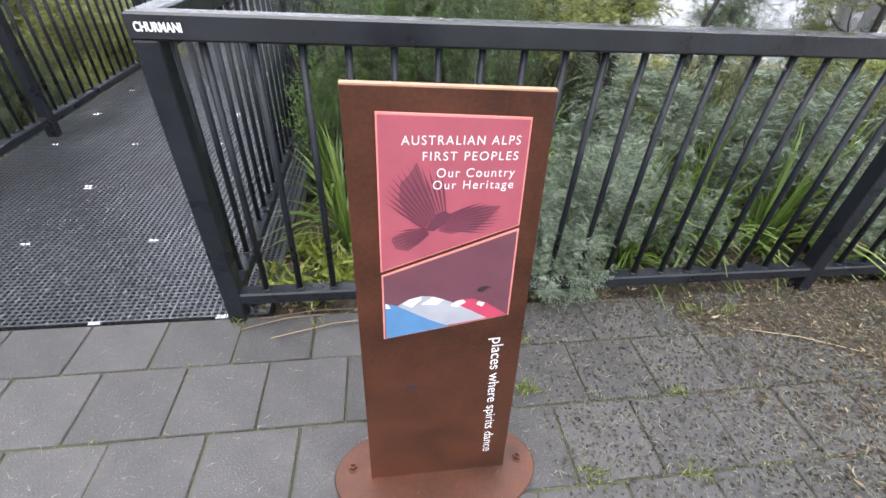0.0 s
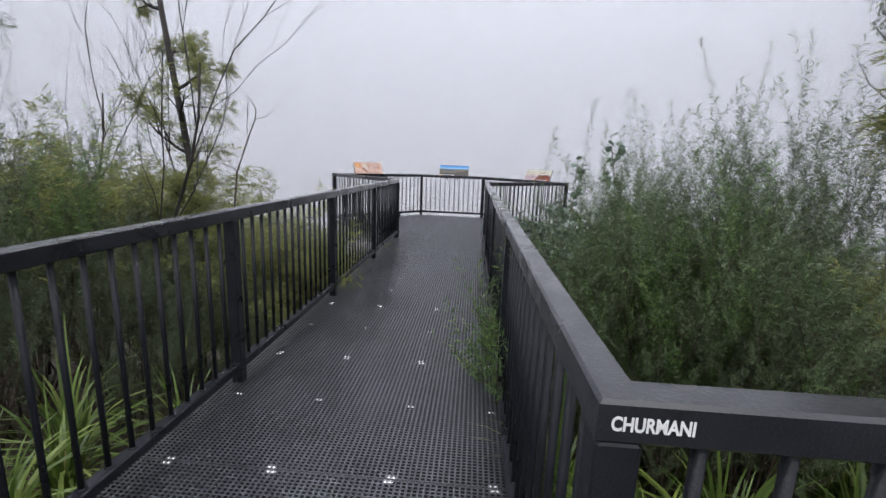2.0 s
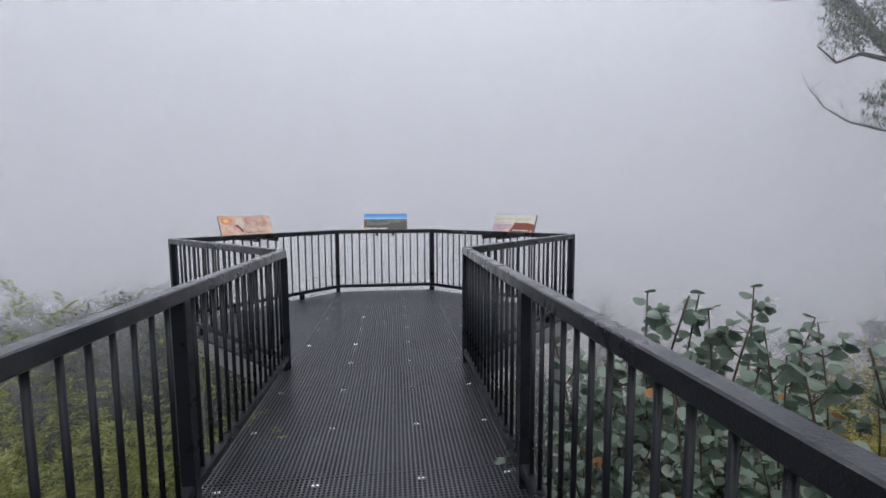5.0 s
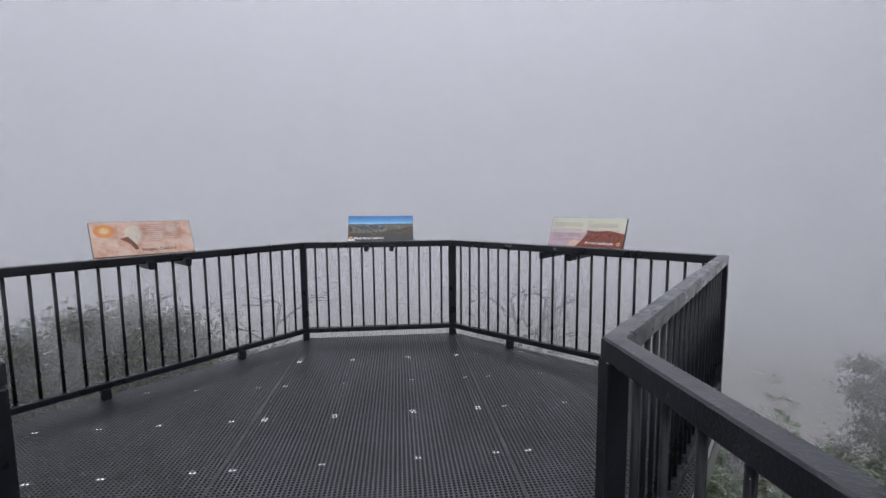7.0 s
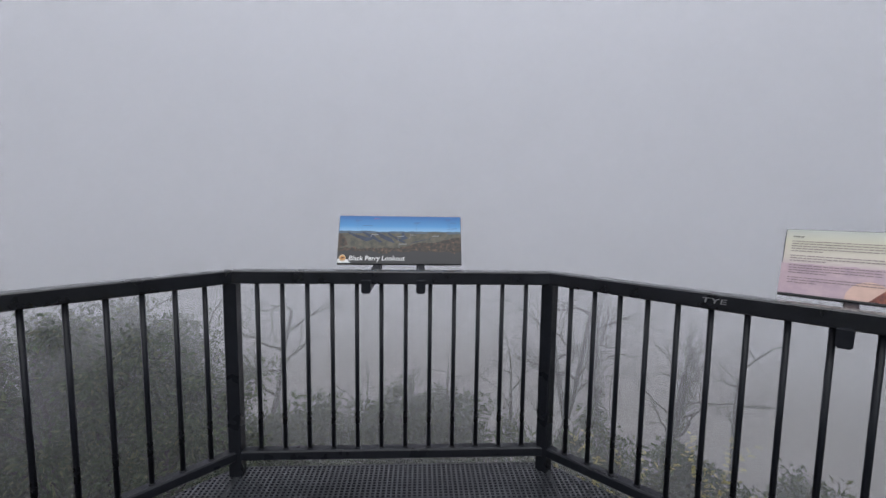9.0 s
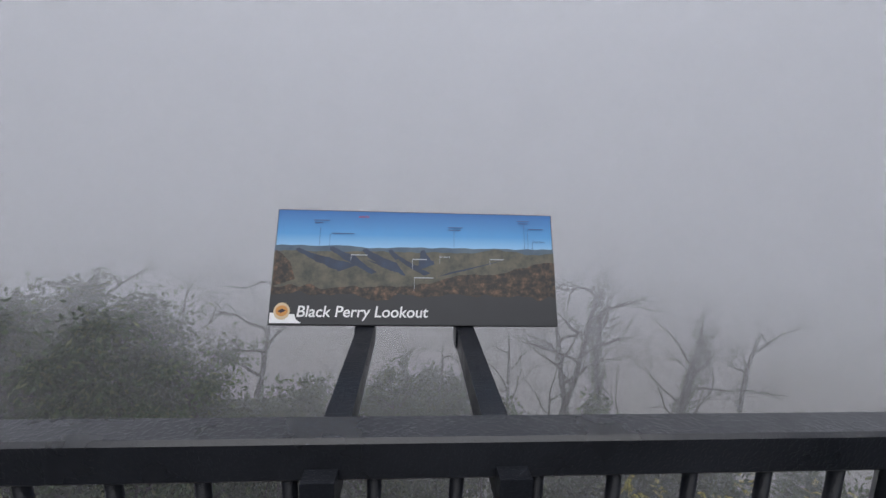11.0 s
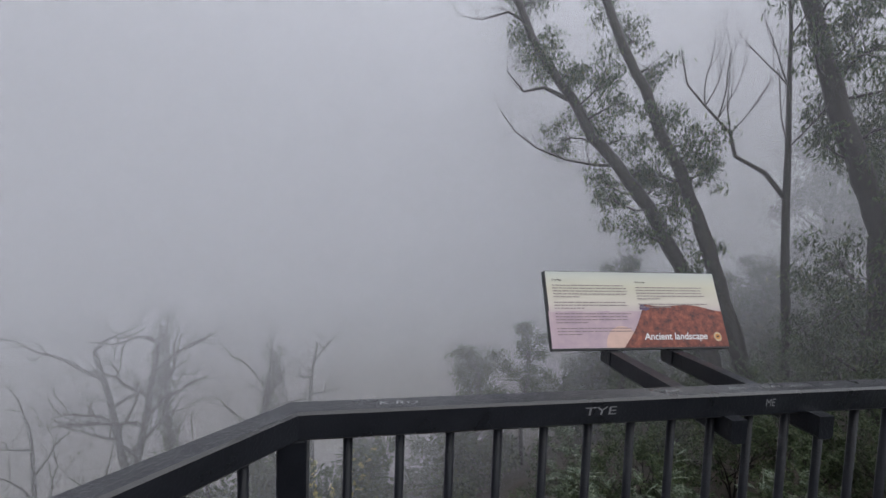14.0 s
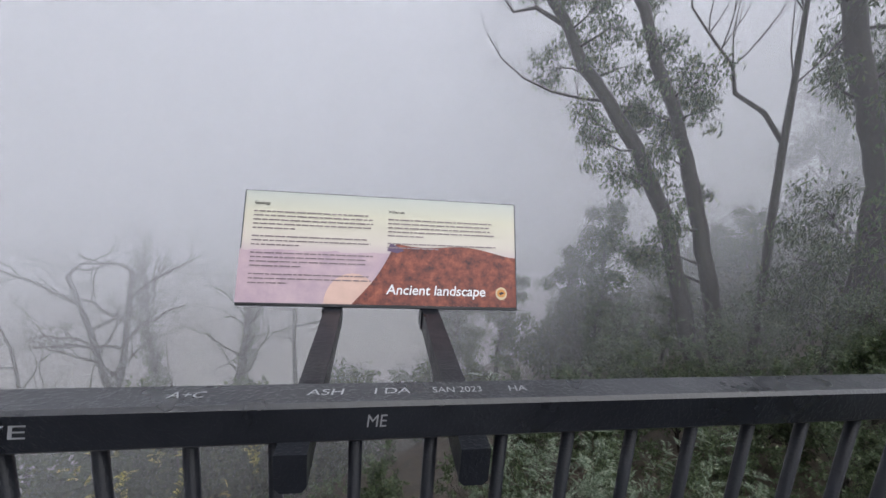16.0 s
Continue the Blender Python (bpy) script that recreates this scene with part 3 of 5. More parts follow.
for i in range(61):
    u = i / 60
    x = 0.30 + (SW - 0.304) * u
    y = min(0.17 + 0.012 * math.sin(5 * u) + 0.010 * math.sin(9.5 * u + 1) + 0.003 * noise.noise((60 * u, 0, 0)), 0.006 + (x - 0.30) * 1.15 + 2.6 * max(0, x - 0.34) ** 2 * 3)
    b.v += [(x, 0.006, 0.0013), (x, y, 0.0013)]
    if i:
        k = 2 * i
        b.f.append((k - 2, k, k + 1, k - 1))
part("print", b.mesh("print", red_hill), geo_sign, "printed red mountain")
part("print", flat_mesh("print", [(0.392, 0.158), (0.400, 0.180), (0.412, 0.176), (0.44, 0.160), (0.42, 0.152)], plain("printed_violet_peak", (0.10, 0.06, 0.12), 0.35), 0.0016), geo_sign)
lettering(geo_sign, "Ancient landscape", 0.392, 0.036, 0.283)
lettering(geo_sign, "Geology", 0.028, 0.275, 0.042, INK, shear=0)
lettering(geo_sign, "Wilderness", 0.392, 0.268, 0.046, INK, shear=0)
part("small_print", bars((5, 3, 4, 3), 0.028, 0.254, 0.325, 0.0034, 0.0118, 4, 0.002), geo_sign)
part("small_print", bars((5, 2), 0.392, 0.247, 0.315, 0.0034, 0.0118, 9, 0.002), geo_sign)
crest(geo_sign, 0.722, 0.045, 0.017)

land_sign = sign_board("orange and cream board with blurred artwork, on two steel arms", -1.890, 10.090, 1.010, 42.5)
ochre = mottled("printed_ochre_art", [(0.25, (0.30, 0.12, 0.08)), (0.42, (0.50, 0.28, 0.20)), (0.55, (0.56, 0.40, 0.33)), (0.75, (0.60, 0.50, 0.43))], 7, 4)
part("print", flat_mesh("print", [(0.003, 0.004), (SW - 0.003, 0.004), (SW - 0.003, SH - 0.003), (0.003, SH - 0.003)], ochre, 0.0004), land_sign, "ochre printed artwork")
part("print", flat_mesh("print", disc(0.075, 0, 0.10, 0.235, 20, 0.8), plain("printed_orange", (0.62, 0.25, 0.07), 0.4), 0.0008), land_sign)
part("print", flat_mesh("print", [(0.10 + r * math.cos(a), 0.235 + 0.8 * r * math.sin(a)) for a, r in [(math.pi * i / 10, 0.05 if i % 2 else 0.026) for i in range(20)]], plain("printed_sand", (0.66, 0.44, 0.22), 0.4), 0.0011), land_sign)
part("print", flat_mesh("print", disc(0.06, 0, 0.30, 0.19, 20, 1.5), plain("printed_cream", (0.60, 0.52, 0.44), 0.4), 0.0008), land_sign)
part("print", flat_mesh("print", [(0.20, 0.16), (0.26, 0.175), (0.31, 0.11), (0.33, 0.06), (0.30, 0.05), (0.27, 0.11)], plain("printed_umber", (0.16, 0.06, 0.035), 0.4), 0.0012), land_sign)
part("small_print", bars((9,), 0.32, 0.28, 0.38, 0.0038, 0.0195, 6, 0.002), land_sign)
lettering(land_sign, "Walgalu Country", 0.345, 0.036, 0.27, INK, shear=0)

# ---- scratched letters and sticker on the railing ----
sticker = thing("sticker", "white torn lettering sticker on the charcoal corner rail", "sticker", m=Matrix.Translation((0.898, 0.0, 1.008)) @ pose(0, 0, 0, 90))
part("lettering", text_mesh("CHURMANI", 0.108, WHITE, 0.021, 0.0012, bold=0.035), sticker)
dv = (Vector(PR) - Vector(FR)).normalized()
turn_a = math.degrees(math.atan2(dv.y, dv.x))
for body, far_off, w, face in (("K-R", 0.188, 0.058, 0), ("A+C", 0.925, 0.05, 0), ("ASH", 1.115, 0.055, 0), ("I DA", 1.215, 0.055, 0),
                                ("SAN 2023", 1.305, 0.08, 0), ("TYE", 0.685, 0.085, 1), ("ME", 1.205, 0.03, 1), ("HA", 1.43, 0.03, 0)):
    if face:
        on = Vector(FR) + dv * far_off + Vector((dv.y, -dv.x)) * (RW / 2)
        m = Matrix.Translation((*on, 1.012)) @ pose(0, 0, 0, 90, 0, turn_a)
    else:
        on = Vector(FR) + dv * far_off + Vector((dv.y, -dv.x)) * 0.008
        m = Matrix.Translation((*on, TOP)) @ pose(0, 0, 0, 0, 0, turn_a)
    g = thing("graffiti", "pale letters scratched into the charcoal rail", "graffiti", "scratched letters", m=m)
    part("lettering", text_mesh(body, w, SCRATCH, 0.020 if face else 0.016, 0.0012, 0.1), g)

heart = thing("graffiti", "pale heart scratched into the charcoal rail", "graffiti", "scratched letters", m=Matrix.Translation((*(Vector(FR) + dv * 0.264 + Vector((dv.y, -dv.x)) * 0.004), TOP)) @ pose(0, 0, 0, 0, 0, turn_a))
b = Build()
ring = [Vector((0.0008 * 16 * math.sin(a) ** 3, 0.0007 * (13 * math.cos(a) - 5 * math.cos(2 * a) - 2 * math.cos(3 * a)), 0.0012)) for a in [2 * math.pi * i / 24 for i in range(24)]]
for p, q in zip(ring, ring[1:] + ring[:1]):
    b.face([p, q, q * 0.8 + Vector((0, 0, 0.00024)), p * 0.8 + Vector((0, 0, 0.00024))])
part("lettering", b.mesh("lettering", SCRATCH), heart)

# ---- rusted sign at the start ----
plaque = thing("plaque_sign", "rusted steel plaque with pink printed panel on a bolted base", "sign", m=Matrix.Translation((-0.004, -0.643, 0)) @ pose(0, 0, 0, 1.6))
b = Build()
T = 0.010
outline = [(1.424, 0.012), (1.797, 0.012), (1.720, 1.082), (1.434, 1.088)]
b.rings([[(x, 0.0, z) for x, z in outline], [(x, T, z) for x, z in outline]])
part("plate", b.mesh("plate", CORTEN), plaque)
# Pale strip capping the plate's upper edge.
b = Build()
b.hexa([(1.434, -0.0006, 1.0865), (1.720, -0.0006, 1.0805), (1.720, T + 0.0006, 1.0805), (1.434, T + 0.0006, 1.0865)],
       [(1.434, -0.0006, 1.0890), (1.720, -0.0006, 1.0830), (1.720, T + 0.0006, 1.0830), (1.434, T + 0.0006, 1.0890)])
part("top_edge", b.mesh("top_edge", CORTEN_EDGE), plaque, "pale strip along the top edge")
b = Build()
b.rings([[(1.607 + 0.285 * s * math.cos(a), 0.010 + 0.150 * s * math.sin(a), z) for a in [2 * math.pi * i / 40 for i in range(40)]] for s, z in ((1, 0.001), (1, 0.009), (0.99, 0.012))])
part("base_plate", b.mesh("base_plate", CORTEN), plaque, "oval rusted base plate")
for x, y in ((1.372, 0.035), (1.843, 0.02)):
    b = Build()
    b.tube([(x, y, 0.010), (x, y, 0.014)], [0.017, 0.017], 14)
    b.tube([(x, y, 0.012), (x, y, 0.026)], [0.011, 0.011], 6)
    b.tube([(x, y, 0.02), (x, y, 0.038)], [0.006, 0.005], 8)
    part("bolt", b.mesh("bolt", CORTEN), plaque)
PINK_EDGE = plain("coral_edge", (0.75, 0.27, 0.24), 0.35)


def plaque_face(name, pts, material, depth, lift=0.0):
    bb = Build()
    bb.rings([[(x, -lift, z) for x, z in pts], [(x, -lift - depth, z) for x, z in pts]])
    return part(name, bb.mesh(name, material), plaque)


def shrink(pts, d):
    cx, cz = sum(p[0] for p in pts) / len(pts), sum(p[1] for p in pts) / len(pts)
    return [(x + (cx - x) * d, z + (cz - z) * d) for x, z in pts]


UP = [(1.475, 0.775), (1.702, 0.866), (1.691, 1.046), (1.477, 1.053)]
LOW = [(1.475, 0.602), (1.716, 0.653), (1.703, 0.858), (1.476, 0.766)]
plaque_face("panel", UP, PINK_EDGE, 0.003)
plaque_face("panel_face", shrink(UP, 0.022), plain("rose_print", (0.36, 0.085, 0.115), 0.35), 0.0012, 0.0028)
plaque_face("panel", LOW, PINK_EDGE, 0.003)
plaque_face("panel_face", shrink(LOW, 0.026), plain("plum_print", (0.135, 0.05, 0.07), 0.35), 0.0012, 0.0028)
HILL_BLUE, HILL_GREY, HILL_RED = plain("print_blue", (0.085, 0.21, 0.39), 0.35), plain("print_grey", (0.36, 0.37, 0.41), 0.35), plain("print_crimson", (0.46, 0.055, 0.11), 0.35)
plaque_face("printed_hill", [(1.625, 0.638), (1.710, 0.657), (1.690, 0.672), (1.665, 0.692), (1.642, 0.702), (1.615, 0.702), (1.598, 0.690)], HILL_RED, 0.0006, 0.0042)
plaque_face("printed_hill", [(1.53, 0.622), (1.672, 0.650), (1.640, 0.672), (1.600, 0.698), (1.570, 0.713), (1.545, 0.716), (1.520, 0.708), (1.503, 0.694)], HILL_GREY, 0.0006, 0.0048)
plaque_face("printed_hill", [(1.480, 0.607), (1.600, 0.633), (1.560, 0.655), (1.520, 0.682), (1.498, 0.696), (1.480, 0.702)], HILL_BLUE, 0.0006, 0.0054)
for pts in ([(1.512, 0.700), (1.528, 0.690), (1.545, 0.708), (1.545, 0.7155), (1.525, 0.711)], [(1.545, 0.696), (1.575, 0.694), (1.585, 0.705), (1.566, 0.713)],
            [(1.600, 0.690), (1.612, 0.685), (1.628, 0.697), (1.622, 0.7025), (1.610, 0.700)], [(1.648, 0.690), (1.660, 0.683), (1.664, 0.692), (1.652, 0.697)], [(1.481, 0.690), (1.490, 0.690), (1.486, 0.698), (1.481, 0.702)]):
    plaque_face("printed_snow", pts, WHITE, 0.0004, 0.006)
# the line drawing, as plain blades
DRAW = plain("drawn_plum_ink", (0.12, 0.032, 0.055), 0.4)


def blades(root, spread, length, width, n, a0, a1):
    for i in range(n):
        bb = Build()
        a = a0 + (a1 - a0) * i / (n - 1)
        le = length * (0.72 + 0.28 * math.sin(math.pi * (i + 0.6) / n))
        d, s = Vector((math.cos(a), math.sin(a))), Vector((-math.sin(a), math.cos(a)))
        r = Vector(root) + s * (i - n / 2) * spread
        pts = [r - s * width * 0.3, r + d * le * 0.6 - s * width, r + d * le, r + d * le * 0.6 + s * width, r + s * width * 0.3]
        bb.face([(p.x, -0.0046 - 0.00008 * i, p.y) for p in pts])
        part("printed_blade", bb.mesh("printed_blade", DRAW), plaque)


FEATHER = plain("drawn_dusky_rose", (0.20, 0.05, 0.075), 0.4)
for pts in ([(1.533, 0.982), (1.550, 0.936), (1.562, 0.899), (1.565, 0.875), (1.543, 0.866), (1.523, 0.884), (1.507, 0.918), (1.509, 0.948), (1.521, 0.960)],
            [(1.570, 0.869), (1.590, 0.893), (1.629, 0.905), (1.666, 0.905), (1.649, 0.881), (1.629, 0.862), (1.590, 0.853), (1.570, 0.859)],
            [(1.494, 0.844), (1.497, 0.851), (1.550, 0.866), (1.555, 0.853), (1.521, 0.820), (1.501, 0.826)]):
    plaque_face("printed_wing", pts, FEATHER, 0.0003, 0.0042)
for root, spread, length, width, n, a0, a1 in (((1.558, 0.880), 0.0036, 0.104, 0.0018, 13, 1.72, 2.42), ((1.578, 0.876), 0.0026, 0.092, 0.0018, 11, -0.12, 0.40), ((1.550, 0.858), 0.0020, 0.058, 0.0018, 8, 3.25, 3.90)):
    blades(root, spread, length, width, n, a0, a1)
plaque_face("printed_mark", [(1.548, 0.862), (1.562, 0.860), (1.578, 0.874), (1.588, 0.890), (1.578, 0.899), (1.564, 0.892)], DRAW, 0.0004, 0.0047)
for x, z, s in ((1.658, 0.727, 0.012), (1.598, 0.663, 0.010), (1.532, 0.432, 0.018)):
    plaque_face("printed_mark", [(x - s, z - 0.4 * s), (x - 0.2 * s, z - 0.7 * s), (x + 0.5 * s, z - 0.1 * s), (x + 1.2 * s, z + 0.25 * s), (x + 0.2 * s, z + 0.6 * s), (x - 0.7 * s, z + 0.3 * s)], INK, 0.0004, 0.0045 if z > 0.5 else 0.0)
for body, x, z, w, h in (("AUSTRALIAN ALPS", 1.511, 1.008, 0.168, 0.0135), ("FIRST PEOPLES", 1.541, 0.984, 0.138, 0.0135), ("Our Country", 1.562, 0.957, 0.116, 0.0145), ("Our Heritage", 1.557, 0.937, 0.122, 0.0145)):
    part("lettering", text_mesh(body, w, WHITE, h, 0.0, 0.0, 1.22), plaque, "", Matrix.Translation((x, -0.0052, z)) @ pose(0, 0, 0, 90))
part("lettering", text_mesh("places where spirits dance", 0.475, WHITE, 0.024, 0.0), plaque, "", Matrix.Translation((1.694, -0.0016, 0.583)) @ pose(0, 0, 0, 90) @ pose(0, 0, 0, 0, 0, -86))


# ---- pavement ----
pavement = thing("pavement", "grey concrete block paving, damp with mossy joints", "pavement", kind="structure")
b = Build()
b.box(-9, 9, -9, 0.025, -0.09, -0.009)
part("bedding", b.mesh("bedding", JOINT), pavement)
PX, PY = 0.268, 0.257


def paver_rows(x0, x1, y0):
    row, y = 0, 0.055
    while y > y0:
        top = -0.2 - PY * (row - 1) if row else 0.024
        low = -0.2 - PY * row
        first = 0.80 + (0.134 if row % 2 == 0 else 0.0)
        n0 = math.ceil((x0 - first) / PX)
        x = first + n0 * PX
        while x < x1:
            yield x, low, top, row
            x += PX
        y, row = low, row + 1


b = Build()
b.soft_box(0.003, PX - 0.003, 0.003, PY - 0.003, -0.05, 0.0, 0.004)
BLOCK = b.mesh("paver", PAVER)
b = Build()
b.soft_box(0.003, PX - 0.003, 0.003, 0.221, -0.05, 0.0, 0.004)
SHORT = b.mesh("paver", PAVER)
far = Build()
rnd = random.Random(5)
for x, low, top, row in paver_rows(-7.5, 7.5, -7.0):
    if -1.7 < x < 3.3 and low > -1.95:
        tilt = pose(0, 0, 0, rnd.uniform(-0.4, 0.4), rnd.uniform(-0.4, 0.4), rnd.uniform(-0.3, 0.3))
        part("paver", SHORT if row == 0 else BLOCK, pavement, "", Matrix.Translation((x, low, rnd.uniform(-0.004, 0.0))) @ tilt)
    else:
        far.soft_box(x + 0.003, x + PX - 0.003, low + 0.003, top - 0.003, -0.05, rnd.uniform(-0.004, 0), 0.004)
tagged(part("far_paving", far.mesh("far_paving", PAVER), pavement), kind="stuff")


# ---- plants ----
def leaves(b, pos, way, length, width, rng, curl=0.25):
    """Adds a pointed leaf at each place, along each direction."""
    n = len(pos)
    if not n:
        return
    pos, way = np.asarray(pos, float), np.asarray(way, float)
    way = way / np.linalg.norm(way, axis=1)[:, None]
    rnd = rng.normal(size=(n, 3))
    side = np.cross(way, rnd)
    side /= np.linalg.norm(side, axis=1)[:, None] + 1e-9
    up = np.cross(side, way)
    ln = length * rng.uniform(0.65, 1.2, (n, 1))
    wd = width * rng.uniform(0.7, 1.2, (n, 1))
    mid = pos + way * ln * 0.45 + up * ln * curl * 0.15
    tip = pos + way * ln - up * ln * curl * 0.3
    quad = np.stack([pos, mid - side * wd * 0.5, tip, mid + side * wd * 0.5], 1).reshape(-1, 3)
    k = len(b.v)
    b.v += [tuple(q) for q in quad.tolist()]
    b.f += [(k + 4 * i, k + 4 * i + 1, k + 4 * i + 2, k + 4 * i + 3) for i in range(n)]


def round_leaves(b, pos, way, size, rng):
    """Broad, blunt leaves of six corners."""
    for p, w in zip(pos, way):
        w = Vector(w).normalized()
        s = w.cross(Vector(rng.normal(size=3))).normalized()
        u = s.cross(w)
        r = size * rng.uniform(0.6, 1.25)
        p = Vector(p)
        pts = []
        for along, across in ((0, 0), (0.22, 0.42), (0.62, 0.46), (1.0, 0.14), (1.0, -0.14), (0.62, -0.46), (0.22, -0.42)):
            pts.append(p + w * along * r + s * across * r + u * (0.10 * r * abs(across) * 2 - 0.05 * r * along))
        b.face(pts)


def fronds(b, pos, way, length, rng, pairs=11, leaflet=0.33, width=0.05, sag=0.25):
    """Feathery leaves: a stalk with rows of narrow leaflets on both sides."""
    P, D = [], []
    for p, w in zip(pos, way):
        w = Vector(w).normalized()
        s = w.cross(Vector((rng.normal(0, 0.35), rng.normal(0, 0.35), 1))).normalized()
        le = length * rng.uniform(0.7, 1.2)
        for k in range(1, pairs + 1):
            f = k / pairs
            c = Vector(p) + w * (f * le) - Vector((0, 0, sag * le * f * f))
            for sgn in (-1, 1):
                P.append(c)
                D.append(w * 0.55 + s * sgn - Vector((0, 0, 0.15)))
    leaves(b, P, D, length * leaflet, length * width, rng, 0.1)


def grow(wood, twigs, rng, p, d, length, r, depth, kids, spread, lift, wiggle=0.12, segs=5, taper=0.35):
    """A limb and its branches. Ends of the last order are noted for leaves."""
    p, d = Vector(p), Vector(d).normalized()
    path, radii = [p.copy()], [r]
    for i in range(segs):
        d = (d + Vector(rng.normal(0, wiggle, 3)) + Vector((0, 0, lift))).normalized()
        p = p + d * (length / segs)
        path.append(p.copy())
        radii.append(r * (1 - (1 - taper) * (i + 1) / segs))
    wood.tube(path, radii, 6 if r > 0.03 else 4 if r > 0.008 else 3)
    if depth == 0:
        twigs.append(path)
        return
    for k in range(kids):
        f = 0.3 + 0.7 * (k + rng.uniform(0, 0.8)) / kids
        i = min(segs - 1, int(f * segs))
        start = path[i].lerp(path[i + 1], f * segs - i if i < segs else 0)
        base = (path[i + 1] - path[i]).normalized()
        side = base.cross(Vector(rng.normal(size=3))).normalized()
        nd = base * (1 - spread) + side * spread + Vector((0, 0, lift))
        grow(wood, twigs, rng, start, nd, length * rng.uniform(0.45, 0.72), max(0.0012, radii[i] * 0.55), depth - 1, kids, spread, lift, wiggle * 1.15, max(3, segs - 1), taper)


def along(twigs, rng, per, out=0.6, start=0.1):
    """Places and directions for leaves along the twigs."""
    P, D = [], []
    for path in twigs:
        n = len(path) - 1
        for k in range(per):
            f = start + (1 - start) * (k + rng.uniform(0, 1)) / per
            i = min(n - 1, int(f * n))
            a, c = path[i], path[i + 1]
            d = (c - a).normalized()
            s = d.cross(Vector(rng.normal(size=3))).normalized()
            P.append(a.lerp(c, f * n - i))
            D.append(d * (1 - out) + s * out)
    return P, D


def to_height(height, *builds):
    """Scales what was grown, so that its highest point is at the height."""
    f = height / max(v[2] for b in builds for v in b.v)
    for b in builds:
        b.v = [(x * f, y * f, z * f) for x, y, z in b.v]


def plant(name, label, category, group, wood, wood_mat, crown, leaf_mat):
    t = thing(name, label, category, group)
    part("stem" if category != "tree" else "trunk", wood.mesh("stem", wood_mat, True), t)
    if crown is not None:
        part("crown", crown.mesh("crown", leaf_mat), t)
    t["spare"] = 1
    return t


def put(proto, x, y, scale=1.0, turn=0.0, z=None, tilt=(0, 0), tall=1.0):
    m = Matrix.LocRotScale((x, y, ground_z(x, y) - 0.02 if z is None else z), Euler((radians(tilt[0]), radians(tilt[1]), radians(turn))), (scale, scale, scale * tall))
    if proto.get("spare"):
        del proto["spare"]
        proto.matrix_basis = m
        return proto
    s = proto.scale.copy()
    proto.scale = (1, 1, 1)
    c = copy_thing(proto, m)
    proto.scale = s
    return c


def put_tops(proto, height, rows):
    """Copies given by place, height of the tip and turn."""
    for x, y, top, turn in rows:
        put(proto, x, y, (top - ground_z(x, y)) / height, turn)


def strap_clump(seed, label, n=80, length=0.75, mat=STRAP):
    rng, b = np.random.default_rng(seed), Build()
    for _ in range(n):
        a = rng.uniform(0, 2 * math.pi)
        le, lean, w = length * rng.uniform(0.55, 1.15), rng.uniform(0.15, 1.0), rng.uniform(0.006, 0.012)
        p = Vector((0.07 * math.cos(a) * rng.uniform(0, 1), 0.07 * math.sin(a) * rng.uniform(0, 1), 0))
        h = Vector((math.cos(a + rng.normal(0, 0.3)), math.sin(a + rng.normal(0, 0.3)), 0))
        s = Vector((-h.y, h.x, 0)) * w
        prev = None
        up = 1.45 - 0.5 * lean
        k = len(b.v)
        for i in range(7):
            f = i / 6
            q = p + h * (le * lean * (0.25 * f + 0.55 * f * f)) + Vector((0, 0, le * (up * f - 0.75 * lean * f * f - 0.15 * f * f * f) * 0.85))
            ww = s * (1 - 0.85 * f ** 2)
            b.v += [tuple(q - ww), tuple(q + ww + Vector((0, 0, 0.002)))]
            if i:
                b.f.append((k + 2 * i - 2, k + 2 * i - 1, k + 2 * i + 1, k + 2 * i))
    t = thing("strap_plant", label, "plant", "strap-leaved clumps")
    part("leaf_tuft", b.mesh("leaf_tuft", mat), t)
    t["spare"] = 1
    return t


def needle_shrub(seed, label, height, mat, dense=86, width=0.0044, leaf=0.037):
    rng, wood, twigs, crown = np.random.default_rng(seed), Build(), [], Build()
    for _ in range(7):
        a, lean = rng.uniform(0, 2 * math.pi), rng.uniform(0.1, 0.42)
        d = (lean * math.cos(a), lean * math.sin(a), 1)
        grow(wood, twigs, rng, (0.05 * math.cos(a), 0.05 * math.sin(a), 0), d, height * rng.uniform(0.5, 0.68), 0.011, 2, 6, 0.45, 0.16, 0.08, 6)
    P, D = along(twigs, rng, dense, 0.62)
    leaves(crown, P, D, leaf, width, rng)
    to_height(height, wood, crown)
    return plant("needle_shrub", label, "shrub", "fine-leaved shrubs", wood, TWIG, crown, mat)


def wattle_bush(seed, label, height, mat, per=7, frond=0.105, stems=5, spread=0.55, name="wattle_bush", bare=0.0, wide=0.7):
    rng, wood, twigs, crown = np.random.default_rng(seed), Build(), [], Build()
    for _ in range(stems):
        a, lean = rng.uniform(0, 2 * math.pi), rng.uniform(0.1, wide)
        grow(wood, twigs, rng, (0, 0, 0), (lean * math.cos(a), lean * math.sin(a), 1), height * rng.uniform(0.5, 0.7), 0.013, 2, 5, spread, 0.06, 0.13, 5)
    P, D = along(twigs, rng, per, 0.55)
    high = max(p.z for p in P)
    kept = [(p, d) for p, d in zip(P, D) if p.z > bare * high]
    fronds(crown, [p for p, _ in kept], [d for _, d in kept], frond, rng)
    to_height(height, wood, crown)
    return plant(name, label, "shrub", "wattles", wood, TWIG, crown, mat)


